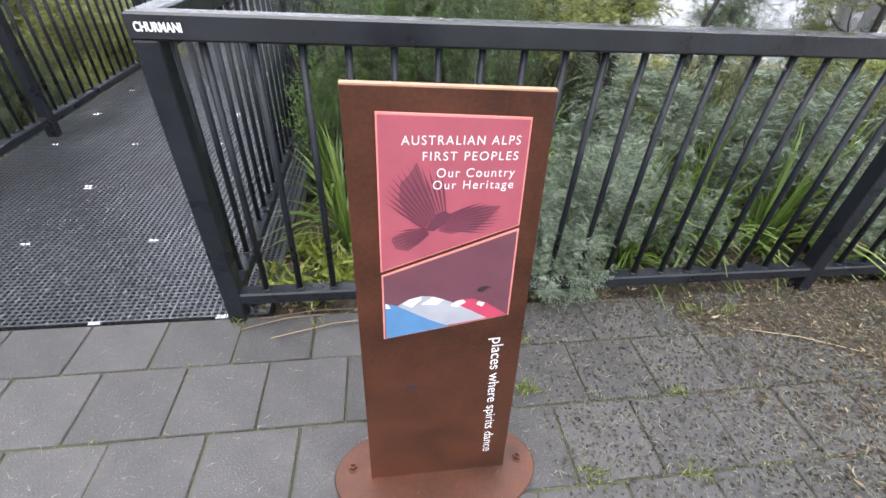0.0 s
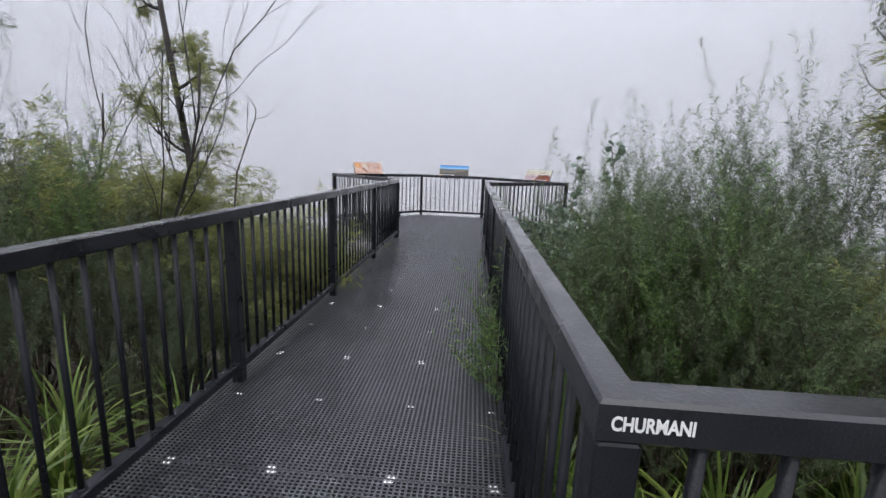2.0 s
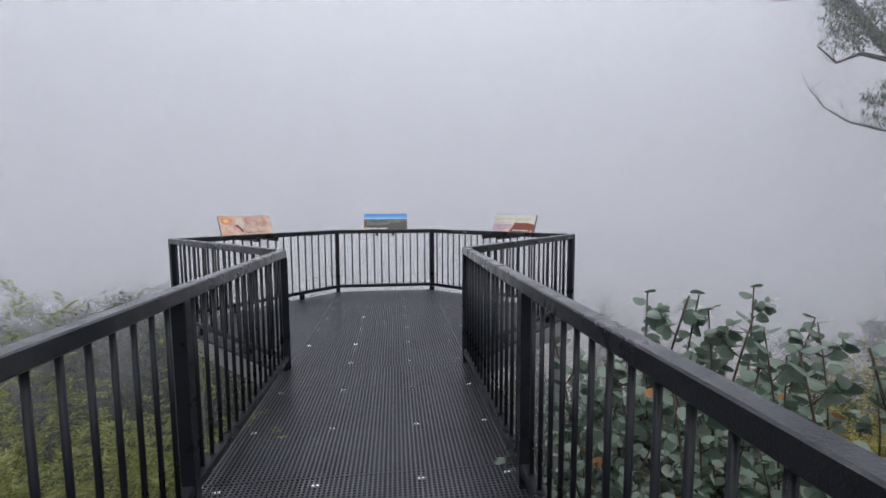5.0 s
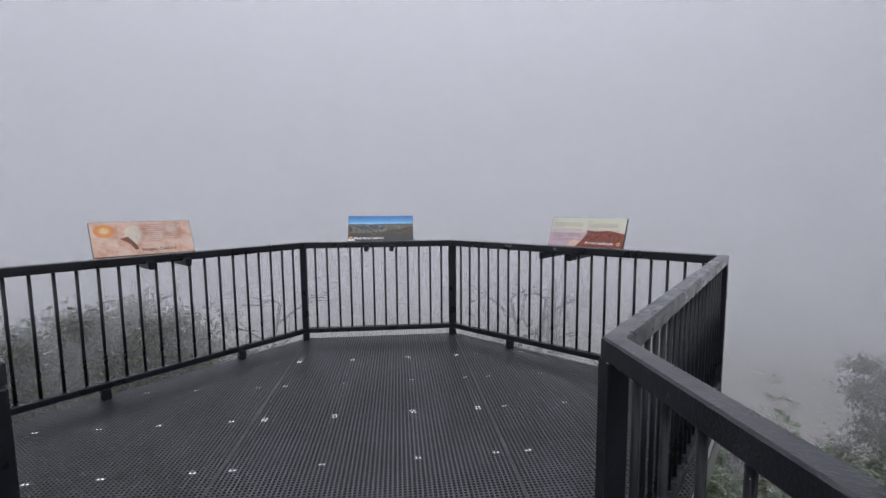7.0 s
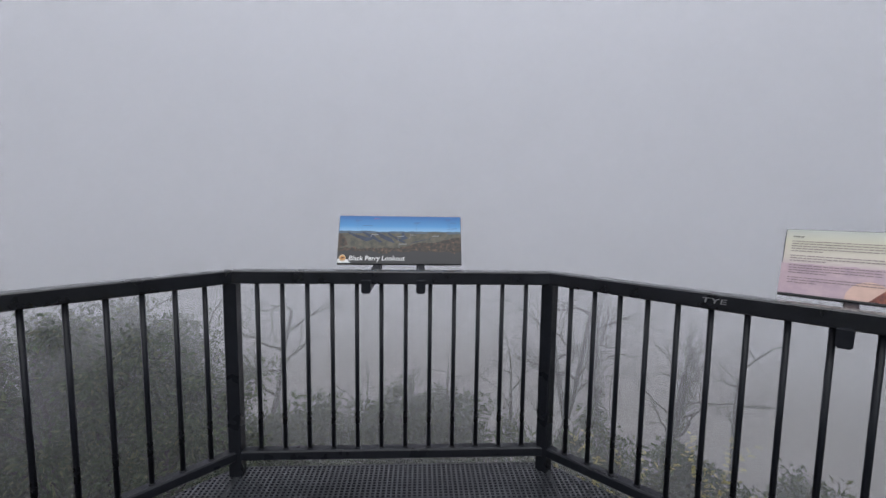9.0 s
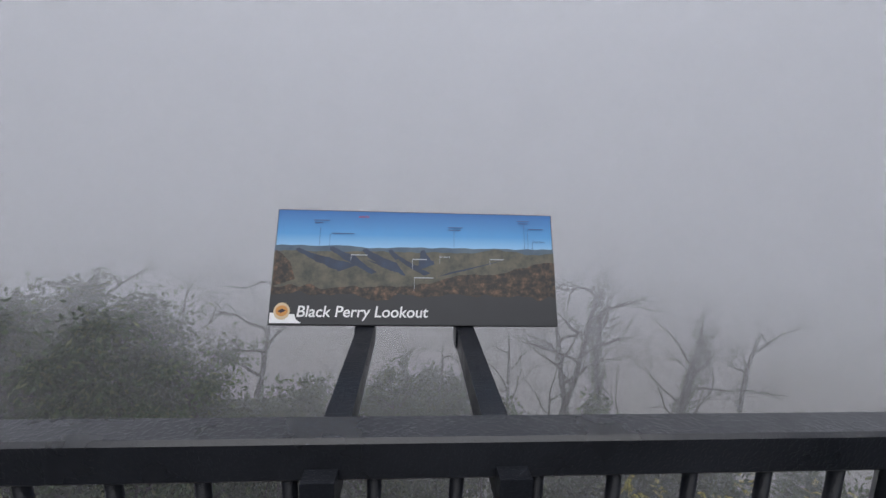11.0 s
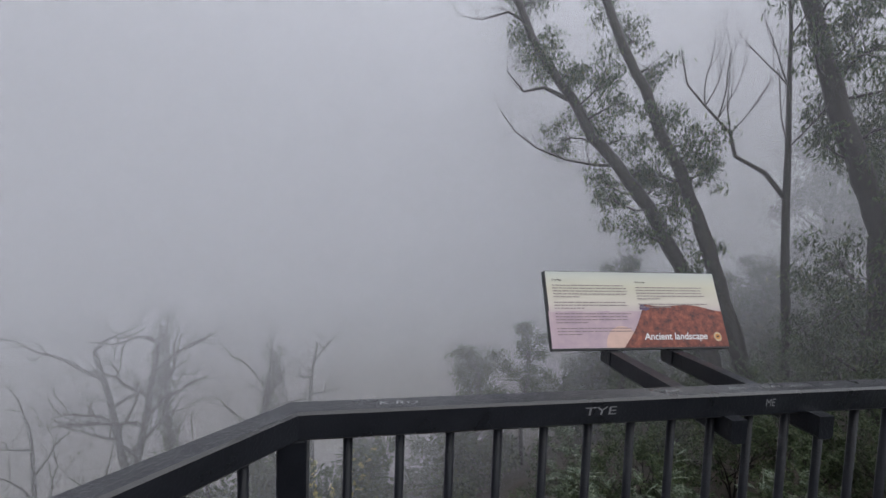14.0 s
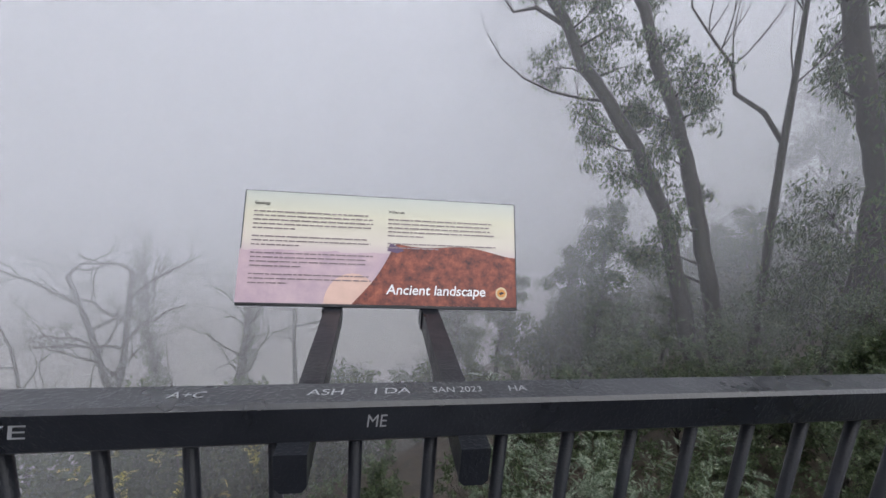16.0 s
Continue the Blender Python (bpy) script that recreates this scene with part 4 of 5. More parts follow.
def wattle_tree(seed, label, trunk, radius, mat, height, per=7, frond=0.11, kids=5, group="small wattle trees"):
    """A slender trunk along the given points, limbs from its upper half, feathery crown."""
    rng, wood, twigs, crown = np.random.default_rng(seed), Build(), [], Build()
    pts = [Vector(p) for p in trunk]
    wood.tube(pts, [radius * (1 - 0.6 * i / (len(pts) - 1)) for i in range(len(pts))], 8)
    for k in range(11):
        f = 0.35 + 0.65 * k / 10
        i = min(len(pts) - 2, int(f * (len(pts) - 1)))
        c = pts[i].lerp(pts[i + 1], f * (len(pts) - 1) - i)
        a = rng.uniform(0, 2 * math.pi)
        grow(wood, twigs, rng, c, (math.cos(a), math.sin(a), rng.uniform(0.2, 1.1)), height * rng.uniform(0.2, 0.36), radius * 0.4, 2, kids, 0.5, 0.05, 0.16, 5)
    P, D = along(twigs, rng, per, 0.55)
    fronds(crown, P, D, frond, rng, 10)
    return plant("wattle_tree", label, "tree", group, wood, BARK, crown, mat)


def sapling(seed, label, height, leaf=0.056, stems=4):
    """Upright stems with short side twigs, set all along with broad leaves."""
    rng, wood, twigs, crown = np.random.default_rng(seed), Build(), [], Build()
    for k in range(stems):
        a, lean = rng.uniform(0, 2 * math.pi), rng.uniform(0.05, 0.30)
        main = []
        grow(wood, main, rng, (0, 0, 0), (lean * math.cos(a), lean * math.sin(a), 1), height * (1.0 if k == 0 else rng.uniform(0.6, 0.9)), 0.010, 0, 0, 0.5, 0.05, 0.06, 12)
        path = main[0]
        twigs.append(path[8:])
        for i in range(2, 12):
            for _ in range(3 if i < 9 else 1):
                b = rng.uniform(0, 2 * math.pi)
                grow(wood, twigs, rng, path[i], (math.cos(b), math.sin(b), rng.uniform(0.2, 0.9)), rng.uniform(0.16, 0.42) * (1.15 - 0.06 * i), 0.0035, 0, 0, 0.5, 0.06, 0.1, 4)
    P, D = along(twigs, rng, 13, 0.75, 0.12)
    round_leaves(crown, P, D, leaf, rng)
    to_height(height, wood, crown)
    return plant("gum_sapling", label, "sapling", "gum saplings", wood, TWIG, crown, ROUND)


def bare_tree(seed, label, height, radius, kids=4, depth=3, lean=0.15, group="bare trees", spread=0.40, lift=0.15):
    rng, wood, twigs = np.random.default_rng(seed), Build(), []
    grow(wood, twigs, rng, (0, 0, 0), (lean, 0, 1), height * 0.62, radius, depth, kids, spread, lift, 0.12, 8, 0.4)
    to_height(height, wood)
    return plant("bare_tree", label, "tree", group, wood, BARK, None, None)


def leafy_tree(seed, label, height, mat, per=16, leaf=0.12, group="misty trees", stems=4):
    """A full, uneven crown on forked stems, for the slope below."""
    rng, wood, twigs, crown = np.random.default_rng(seed), Build(), [], Build()
    for _ in range(stems):
        a, lean = rng.uniform(0, 2 * math.pi), rng.uniform(0.05, 0.35)
        grow(wood, twigs, rng, (0, 0, 0), (lean * math.cos(a), lean * math.sin(a), 1), height * rng.uniform(0.5, 0.65), height * 0.012, 3, 4, 0.5, 0.07, 0.14, 6)
    P, D = along(twigs, rng, per, 0.7)
    leaves(crown, P, D, leaf, leaf * 0.34, rng)
    to_height(height, wood, crown)
    return plant("leafy_tree", label, "tree", group, wood, BARK, crown, mat)


def dense_tree(seed, label, height, width, mat, lumps=26, per=430, leaf=0.21, group="misty trees"):
    """A trunk with limbs, each ending in a close clump of leaves, the outline uneven."""
    rng, wood, crown = np.random.default_rng(seed), Build(), Build()
    bend = [(0.02 * height * rng.normal(), 0.02 * height * rng.normal(), height * f) for f in (0.35, 0.6, 0.85)]
    trunk = [Vector((0, 0, 0))] + [Vector(p) for p in bend]
    wood.tube(trunk, [height * q for q in (0.018, 0.014, 0.009, 0.003)], 7)
    for k in range(lumps):
        f = 0.30 + 0.68 * (k + rng.random()) / lumps
        reach = width * 0.5 * math.sqrt(max(0.02, 1 - ((f - 0.52) / 0.52) ** 2)) * rng.uniform(0.35, 1.0)
        a = rng.uniform(0, 2 * math.pi)
        c = Vector((reach * math.cos(a), reach * math.sin(a), height * f))
        low = trunk[1].lerp(trunk[3], min(1, max(0, (f - 0.45) / 0.5)))
        wood.tube([low, low.lerp(c, 0.55) + Vector((0, 0, 0.05 * width)), c], [height * 0.005, height * 0.0035, height * 0.001], 4)
        r = width * rng.uniform(0.10, 0.19)
        u = rng.normal(size=(per, 3))
        u /= np.linalg.norm(u, axis=1)[:, None]
        P = np.array(c) + u * (r * np.abs(rng.normal(0, 0.75, (per, 1)))) * (1, 1, 0.75)
        leaves(crown, P, u + rng.normal(0, 0.6, (per, 3)) - (0, 0, 0.5), leaf, leaf * 0.42, rng)
    to_height(height, wood, crown)
    return plant("leafy_tree", label, "tree", group, wood, BARK, crown, mat)


def dead_gum(seed, label, height, top, radius, fur=0.0, limbs=5, group="bare trees"):
    """A long trunk with gnarled bare limbs in its upper part; fur: regrowth of leaves close along the stem."""
    rng, wood, twigs, crown = np.random.default_rng(seed), Build(), [], Build()
    p, d, path = Vector((0, 0, 0)), Vector((0.04 * rng.normal(), 0.04 * rng.normal(), 1)), [Vector((0, 0, 0))]
    n = 12
    for i in range(n):
        d = (d + Vector((rng.normal(0, 0.07), rng.normal(0, 0.07), 0.10))).normalized()
        p = p + d * (height * 0.86 / n)
        path.append(p.copy())
    wood.tube(path, [radius * (1 - 0.62 * i / n) for i in range(n + 1)], 7)
    for k in range(limbs):
        z = height * 0.86 - top * (0.05 + 0.75 * (k + rng.random() * 0.6) / limbs)
        i = min(n - 1, max(1, int(z / (height * 0.86) * n)))
        a = 2.4 * k + rng.uniform(-0.5, 0.5)
        grow(wood, twigs, rng, path[i], (math.cos(a), math.sin(a), rng.uniform(0.35, 0.9)), top * rng.uniform(0.42, 0.62), radius * 0.34, 3, 4, 0.42, 0.06, 0.22, 8, 0.3)
    grow(wood, twigs, rng, path[-1], (0.2 * rng.normal(), 0.2 * rng.normal(), 1), height * 0.14, radius * 0.32, 3, 4, 0.42, 0.07, 0.2, 6, 0.3)
    if fur:
        P, D = [], []
        for _ in range(3800):
            f = n * (1 - (top * 1.5 / height) * rng.random())
            i = min(n - 1, int(f))
            c = path[i].lerp(path[i + 1], f - i)
            u = Vector(rng.normal(size=3)).normalized()
            P.append(c + u * fur * (0.75 + 0.45 * math.sin(f * 5 + seed)) * rng.random() ** 0.6)
            D.append(u - Vector((0, 0, 0.4)))
        leaves(crown, P, D, 0.17, 0.07, rng)
    to_height(height, wood)
    t = plant("bare_tree", label, "tree", group, wood, BARK, crown if fur else None, GUM)
    return t


def clump_gum(seed, label, trunk, radius, clumps, limbs=()):
    """A tall gum: the trunk along the given points, and hanging leaf clumps given by y, z and radius, each on a limb of its own."""
    rng, wood, twigs, crown = np.random.default_rng(seed), Build(), [], Build()
    pts = [Vector(p) for p in trunk]
    fine = []
    for p, q in zip(pts, pts[1:]):
        fine += [p.lerp(q, k / 3) + Vector(rng.normal(0, 0.02, 3)) for k in range(3)]
    fine.append(pts[-1])
    n = len(fine) - 1
    wood.tube(fine, [radius * (1.1 - 0.55 * i / n) * rng.uniform(0.94, 1.08) for i in range(n + 1)], 12)
    for y, z, r in clumps:
        c = Vector((pts[1].x + rng.normal(0, 0.45), y, z))
        foot = min(fine, key=lambda q: (q - c).length + (0.9 if q.z > z - 0.2 else 0))
        mid = foot.lerp(c, 0.5) + Vector(rng.normal(0, 0.12, 3))
        wood.tube([foot, mid, c], [0.045, 0.03, 0.012], 5)
        for _ in range(9):
            e = c + Vector(rng.normal(0, 0.55 * r, 3))
            grow(wood, twigs, rng, mid.lerp(c, 0.6), e - mid, (e - mid).length, 0.012, 0, 0, 0.5, 0.0, 0.15, 4)
            k = int(120 * r * r) + 18
            P = np.array(e) + rng.normal(0, 0.20 * r + 0.05, (k, 3)) * (1, 1, 0.9)
            leaves(crown, P, rng.normal(0, 0.45, (k, 3)) - (0, 0, 0.8), 0.165, 0.044, rng)
    for line, r in limbs:
        wood.tube([Vector(p) for p in line], [r * (1 - 0.75 * i / (len(line) - 1)) for i in range(len(line))], 6)
        for p in line[1:]:
            for _ in range(2):
                grow(wood, twigs, rng, p, (rng.normal(0, 0.3), rng.uniform(0.1, 0.9), rng.uniform(0.2, 0.9)), 0.75, 0.016, 1, 3, 0.45, 0.05, 0.2, 5)
    return plant("gum_tree", label, "tree", "tall gums", wood, BARK, crown, GUM)


# strap-leaved clumps beside the landing
clump = strap_clump(1, "bright green strap-leaved clump growing in leaf litter", 85, 0.72)
for x, y, s, a in ((1.30, 0.62, 0.95, 0), (1.72, 0.95, 1.05, 80), (2.35, 1.05, 1.15, 200), (2.80, 0.62, 1.0, 130), (3.25, 0.70, 1.1, 20), (3.05, 1.35, 1.2, 300), (3.75, 0.55, 1.15, 250),
                   (1.18, 1.35, 1.0, 40), (2.0, 1.7, 1.1, 100), (1.45, 2.0, 1.0, 170), (-1.05, 0.75, 0.95, 30), (-1.45, 0.45, 1.0, 110), (-1.25, 1.2, 1.0, 260), (-1.85, 0.9, 1.1, 310), (-2.2, 0.35, 1.0, 60), (-1.15, 0.28, 0.75, 200),
                   (3.95, 0.1, 0.9, 15), (2.55, 1.55, 1.1, 95), (3.4, 1.0, 1.2, 215), (3.7, 1.45, 1.2, 335), (4.2, 0.95, 1.1, 45), (2.2, 0.72, 0.95, 265), (4.5, 0.5, 1.1, 185), (2.62, 0.9, 0.9, 5), (4.2, -0.35, 0.85, 75), (2.45, 0.42, 0.7, 10), (2.72, 0.40, 0.8, 140), (3.05, 0.42, 0.95, 60), (3.4, 0.38, 1.0, 230), (2.62, 0.30, 0.55, 320)):
    put(clump, x, y, s, a)
clump2 = strap_clump(2, "dull olive strap-leaved clump, partly dry", 55, 0.9)
for x, y, s, a in ((2.1, 0.6, 0.9, 0), (2.65, 1.5, 1.1, 70), (3.5, 1.1, 1.1, 160), (1.05, 2.5, 0.9, 220), (-1.0, 1.75, 0.9, 90), (-1.6, 1.6, 1.0, 10)):
    put(clump2, x, y, s, a)

# low weeds along the edge
rng = np.random.default_rng(12)
weeds = Build()
for _ in range(300):
    x, y = (rng.uniform(0.97, 1.75), rng.uniform(0.10, 0.65)) if rng.random() < 0.62 else (rng.uniform(-1.3, -0.8), rng.uniform(0.0, 1.2))
    z = ground_z(x, y) + 0.02
    n = int(rng.integers(5, 10))
    D = [Vector((rng.normal(0, 1), rng.normal(0, 1), rng.uniform(0.2, 1.4))) for _ in range(n)]
    leaves(weeds, [(x, y, z)] * n, D, rng.uniform(0.05, 0.12), rng.uniform(0.012, 0.022), rng, 0.5)
tagged(new("weeds", weeds.mesh("weeds", WEED)), "bright yellow-green weeds in litter behind the rail", "weeds", kind="stuff")

# silver wattle hanging at the landing rail
silver = wattle_bush(21, "silver-green feathery wattle beside the landing rail", 1.15, SILVER, 9, 0.15, 5, 0.6)
put_tops(silver, 1.15, ((2.15, 0.30, 0.5, 0), (2.36, 0.34, 0.66, 300), (2.95, 1.05, 0.9, 120), (2.05, 0.14, 0.26, 40), (2.22, 0.12, 0.34, 200), (2.85, 0.36, 0.42, 80), (3.6, 0.7, 0.9, 20)))

# fine-leaved shrubs along the walkway
fine = needle_shrub(31, "tall fine-leaved green shrub with upright tips by the walkway", 2.2, NEEDLE)
put_tops(fine, 2.2, ((1.50, 1.85, 1.58, 0), (1.95, 2.40, 1.95, 70), (2.40, 1.90, 2.2, 160), (1.30, 2.65, 0.95, 250), (2.5, 2.9, 1.45, 30), (1.25, 2.15, 0.95, 200), (1.8, 3.05, 1.0, 130), (1.16, 2.95, 0.5, 40), (2.1, 1.5, 1.5, 90), (1.75, 2.15, 1.82, 310), (1.85, 1.68, 1.75, 15), (2.15, 1.95, 2.12, 230), (2.0, 1.35, 1.45, 120), (3.35, 2.5, 1.25, 260), (4.3, 2.2, 1.3, 70)))
dark = needle_shrub(37, "dense dark green shrub with twiggy brown base", 2.0, NEEDLE_DARK)
put_tops(dark, 2.0, ((-1.25, 2.2, 0.55, 0), (-1.75, 2.15, 1.15, 90), (-2.5, 1.85, 1.7, 200), (-2.9, 2.6, 1.9, 300), (-1.6, 2.9, 0.9, 40), (-2.2, 3.0, 1.35, 140), (-3.5, 1.7, 2.0, 250), (-1.15, 2.9, 0.5, 20), (-3.4, 3.6, 1.8, 70), (-2.0, 1.5, 1.0, 170), (-1.3, 1.7, 0.3, 280), (1.35, 1.7, 0.6, 100), (1.7, 1.4, 0.8, 220), (3.0, 1.8, 0.45, 10), (3.6, 2.1, 0.55, 120), (2.6, 2.2, 0.8, 200), (4.3, 1.5, 0.55, 300), (3.2, 2.7, 0.7, 70), (4.2, 2.4, 0.5, 160), (5.2, 1.2, 0.6, 20), (5.0, 2.4, 0.3, 240)))
green = needle_shrub(39, "bright green needle-leaved bush, damp", 1.6, FRESH)
put_tops(green, 1.6, ((2.7, 3.5, 1.25, 0), (1.65, 2.65, 0.8, 80), (2.1, 3.1, 1.05, 190), (-2.6, 2.2, 1.75, 30), (1.18, 2.35, 0.42, 100), (1.45, 3.1, 0.55, 240), (3.3, 4.0, 1.3, 300), (1.35, 1.95, 0.75, 10), (1.6, 2.0, 1.15, 60), (2.2, 2.3, 1.55, 150), (1.25, 1.75, 0.5, 330), (1.75, 1.75, 1.3, 40), (2.05, 1.5, 1.2, 110), (1.95, 2.0, 1.5, 260), (1.12, 2.07, 0.62, 50), (1.08, 2.36, 0.60, 170), (1.13, 1.80, 0.5, 290), (1.10, 2.62, 0.3, 210)))

# wattles
lime = wattle_bush(41, "yellow-green feathery wattle growing below the platform rail", 3.6, YELLOW, 16, 0.13, 6, 0.45, bare=0.45, wide=0.28)
put_tops(lime, 3.6, ((4.75, 6.8, -0.2, 0), (5.4, 6.3, 0.05, 120), (5.3, 7.1, -0.35, 300), (6.3, 5.2, 0.3, 230), (5.7, 4.6, 0.5, 60)))
tip = wattle_bush(44, "pale yellow wattle top rising out of the slope", 4.8, YELLOW, 14, 0.11, 2, 0.26, bare=0.78, wide=0.12)
put_tops(tip, 4.8, ((3.0, 15.0, -1.8, 0), (4.15, 14.1, -1.8, 120)))
crest_wattle = wattle_bush(42, "yellow-tipped feathery wattle rising above the walkway rail", 1.5, YELLOW, 12, 0.10, 5, 0.45, bare=0.66)
put_tops(crest_wattle, 1.5, ((-2.15, 1.75, 1.25, 0),))
soft = wattle_bush(43, "soft green feathery wattle growing below the walkway", 2.0, WATTLE, 15, 0.10, 7, 0.47, wide=0.42)
put_tops(soft, 2.0, ((-1.65, 3.95, 1.25, 0), (-1.95, 4.4, 1.2, 100), (-1.5, 4.7, 0.95, 200), (-2.1, 5.0, 1.1, 300), (-1.7, 3.5, 0.95, 50), (-2.7, 4.2, 1.5, 140), (-2.9, 5.6, 1.2, 220), (-1.5, 5.5, 0.7, 20), (-2.0, 6.2, 0.6, 260), (-1.3, 3.25, 0.45, 80), (-2.9, 3.9, 1.9, 170), (-3.0, 3.3, 2.2, 290), (-3.4, 4.3, 1.9, 30)))
# branch over the deck edge
rng, wood, twigs, crown = np.random.default_rng(47), Build(), [], Build()
grow(wood, twigs, rng, (-1.05, 4.05, -0.10), (0.75, 0.05, 0.35), 0.42, 0.006, 1, 6, 0.5, 0.0, 0.12, 6)
grow(wood, twigs, rng, (-1.1, 4.3, -0.2), (0.4, 0.15, 0.9), 0.5, 0.005, 1, 5, 0.5, 0.0, 0.12, 6)
P, D = along(twigs, rng, 7, 0.55)
fronds(crown, P, D, 0.075, rng, 10)
spray = plant("wattle_spray", "green wattle spray poking through the balusters onto the deck", "branch", "", wood, TWIG, crown, WATTLE)
del spray["spare"]
rng, wood, twigs, crown = np.random.default_rng(48), Build(), [], Build()
grow(wood, twigs, rng, (1.2, 1.75, -0.1), (-0.5, 0.1, 0.6), 0.5, 0.005, 1, 5, 0.5, 0.05, 0.12, 5)
for x, y, le in ((1.05, 1.45, 0.55), (1.02, 1.65, 0.62), (1.0, 1.85, 0.6), (1.03, 2.0, 0.5), (1.12, 1.55, 0.75), (1.1, 1.75, 0.8)):
    grow(wood, twigs, rng, (x, y, ground_z(x, y)), (-0.22, 0.05, 1), le * 1.25, 0.005, 1, 6, 0.42, 0.12, 0.1, 5)
grow(wood, twigs, rng, (1.2, 2.1, -0.15), (-0.5, -0.1, 0.7), 0.52, 0.005, 1, 5, 0.5, 0.05, 0.12, 5)
P, D = along(twigs, rng, 34, 0.6)
leaves(crown, P, D, 0.05, 0.008, rng)
spray = plant("needle_spray", "fine green sprig poking through the balusters", "branch", "", wood, TWIG, crown, FRESH)
del spray["spare"]

# small trees near the landing
t = wattle_tree(51, "slender forked wattle tree behind the landing rail", [(0, 0, 0), (0.02, 0.03, 0.5), (-0.02, 0.05, 1.0), (0.03, 0.1, 1.5), (-0.12, 0.2, 2.3), (-0.2, 0.2, 3.0)], 0.038, WATTLE, 1.25, 10)
put(t, 2.82, 1.20, 0.85, 0)
put(t, 4.1, 0.9, 0.7, 60)
t2 = wattle_tree(53, "grey-green feathery wattle tree among shrubs", [(0, 0, 0), (0.1, 0.05, 0.8), (0.15, 0.1, 1.6), (0.35, 0.1, 2.4), (0.4, 0.2, 3.1)], 0.034, SILVER, 1.9, 9)
put(t2, 3.9, 2.2, 0.8, 0)
put(t2, -4.2, 2.2, 1.1, 60)
left_tree = wattle_tree(55, "slim dark-trunked wattle tree with bare upper limbs", [(0, 0, 0), (0.02, 0, 0.9), (0.0, 0.05, 1.7), (-0.03, 0.1, 2.3), (-0.18, 0.15, 3.2), (-0.35, 0.2, 4.4)], 0.05, WATTLE, 1.4, 18, 0.085, 4, "walkway trees")
put(left_tree, -2.0, 3.4, 1.0, 0)
bare = bare_tree(61, "leafless forked tree with thin grey branches", 4.2, 0.019, 4, 3, 0.1, "walkway trees", 0.36, 0.16)
put(bare, -2.05, 3.45, 1.3, 190)
put(bare, -2.15, 3.3, 1.4, 20)
put(bare, -3.6, 3.3, 1.35, 120)
put(bare, -4.0, 3.6, 1.4, 220)
put(bare, -3.3, 2.8, 1.25, 300)
rng, wood, twigs = np.random.default_rng(64), Build(), []
curl = [(-1.8, 3.3, -0.3), (-1.48, 3.25, 0.8), (-1.40, 3.2, 1.2), (-1.27, 3.18, 1.5), (-1.2, 3.18, 1.66), (-1.19, 3.18, 1.74), (-1.24, 3.16, 1.84)]
wood.tube(curl, [0.010, 0.008, 0.007, 0.006, 0.005, 0.004, 0.002], 5)
for k in (2, 3, 4):
    grow(wood, twigs, rng, curl[k], (rng.normal(), rng.normal(), 0.8), 0.4, 0.004, 1, 3, 0.5, 0.05, 0.2, 4)
bend = plant("bent_stem", "bare curving stem rising above the railing", "branch", "", wood, TWIG, None, None)
del bend["spare"]

# round-leaved gum saplings beside the walkway
gum = sapling(71, "blue-green round-leaved gum sapling beside the railing", 2.5)
put_tops(gum, 2.5, ((1.78, 4.05, 1.5, 0), (2.25, 3.6, 1.7, 100), (2.1, 3.95, 1.1, 160), (1.45, 4.6, 0.75, 200), (1.5, 3.7, 0.8, 300), (1.9, 4.6, 0.95, 40), (2.5, 4.2, 1.1, 150), (1.28, 4.1, 0.6, 250), (1.4, 5.2, 0.55, 80), (2.0, 5.1, 0.75, 330), (1.22, 3.5, 0.5, 20), (2.6, 3.5, 1.2, 70), (1.6, 4.3, 0.85, 120), (1.75, 3.35, 0.8, 280), (1.25, 4.7, 0.35, 10), (1.9, 5.6, 0.4, 190)))

rnd = random.Random(77)
for _ in range(36):
    x, y = rnd.uniform(1.3, 2.9), rnd.uniform(3.1, 5.8)
    put(gum, x, y, (rnd.uniform(0.5, 1.0) - ground_z(x, y)) / 2.5 * 1.25, rnd.uniform(0, 360), tall=0.8)

# tall gums beyond the platform
GUM_A = [(14.0, 8.18, -6.55), (14.0, 9.84, -2.53), (14.0, 10.33, -1.02), (14.2, 10.88, 0.46), (14.0, 11.71, 1.99), (14.0, 12.68, 3.29), (14.0, 13.45, 4.19), (14.0, 14.27, 5.59), (14.0, 15.17, 6.84), (13.9, 15.72, 7.91), (13.8, 16.31, 9.41)]
A_LIMBS = ((((14.0, 15.17, 6.84), (14.0, 15.72, 8.01), (13.9, 16.41, 8.51), (13.8, 17.37, 8.42), (13.8, 18.21, 8.73)), 0.07), (((14.0, 14.27, 5.4), (13.9, 15.03, 5.85), (13.9, 15.73, 5.81), (13.8, 16.32, 6.52)), 0.08), (((14.0, 12.84, 3.28), (13.9, 13.44, 3.34), (13.8, 14.19, 3.5), (13.8, 15.14, 3.91), (13.8, 15.93, 4.51), (13.8, 16.48, 5.22)), 0.05))
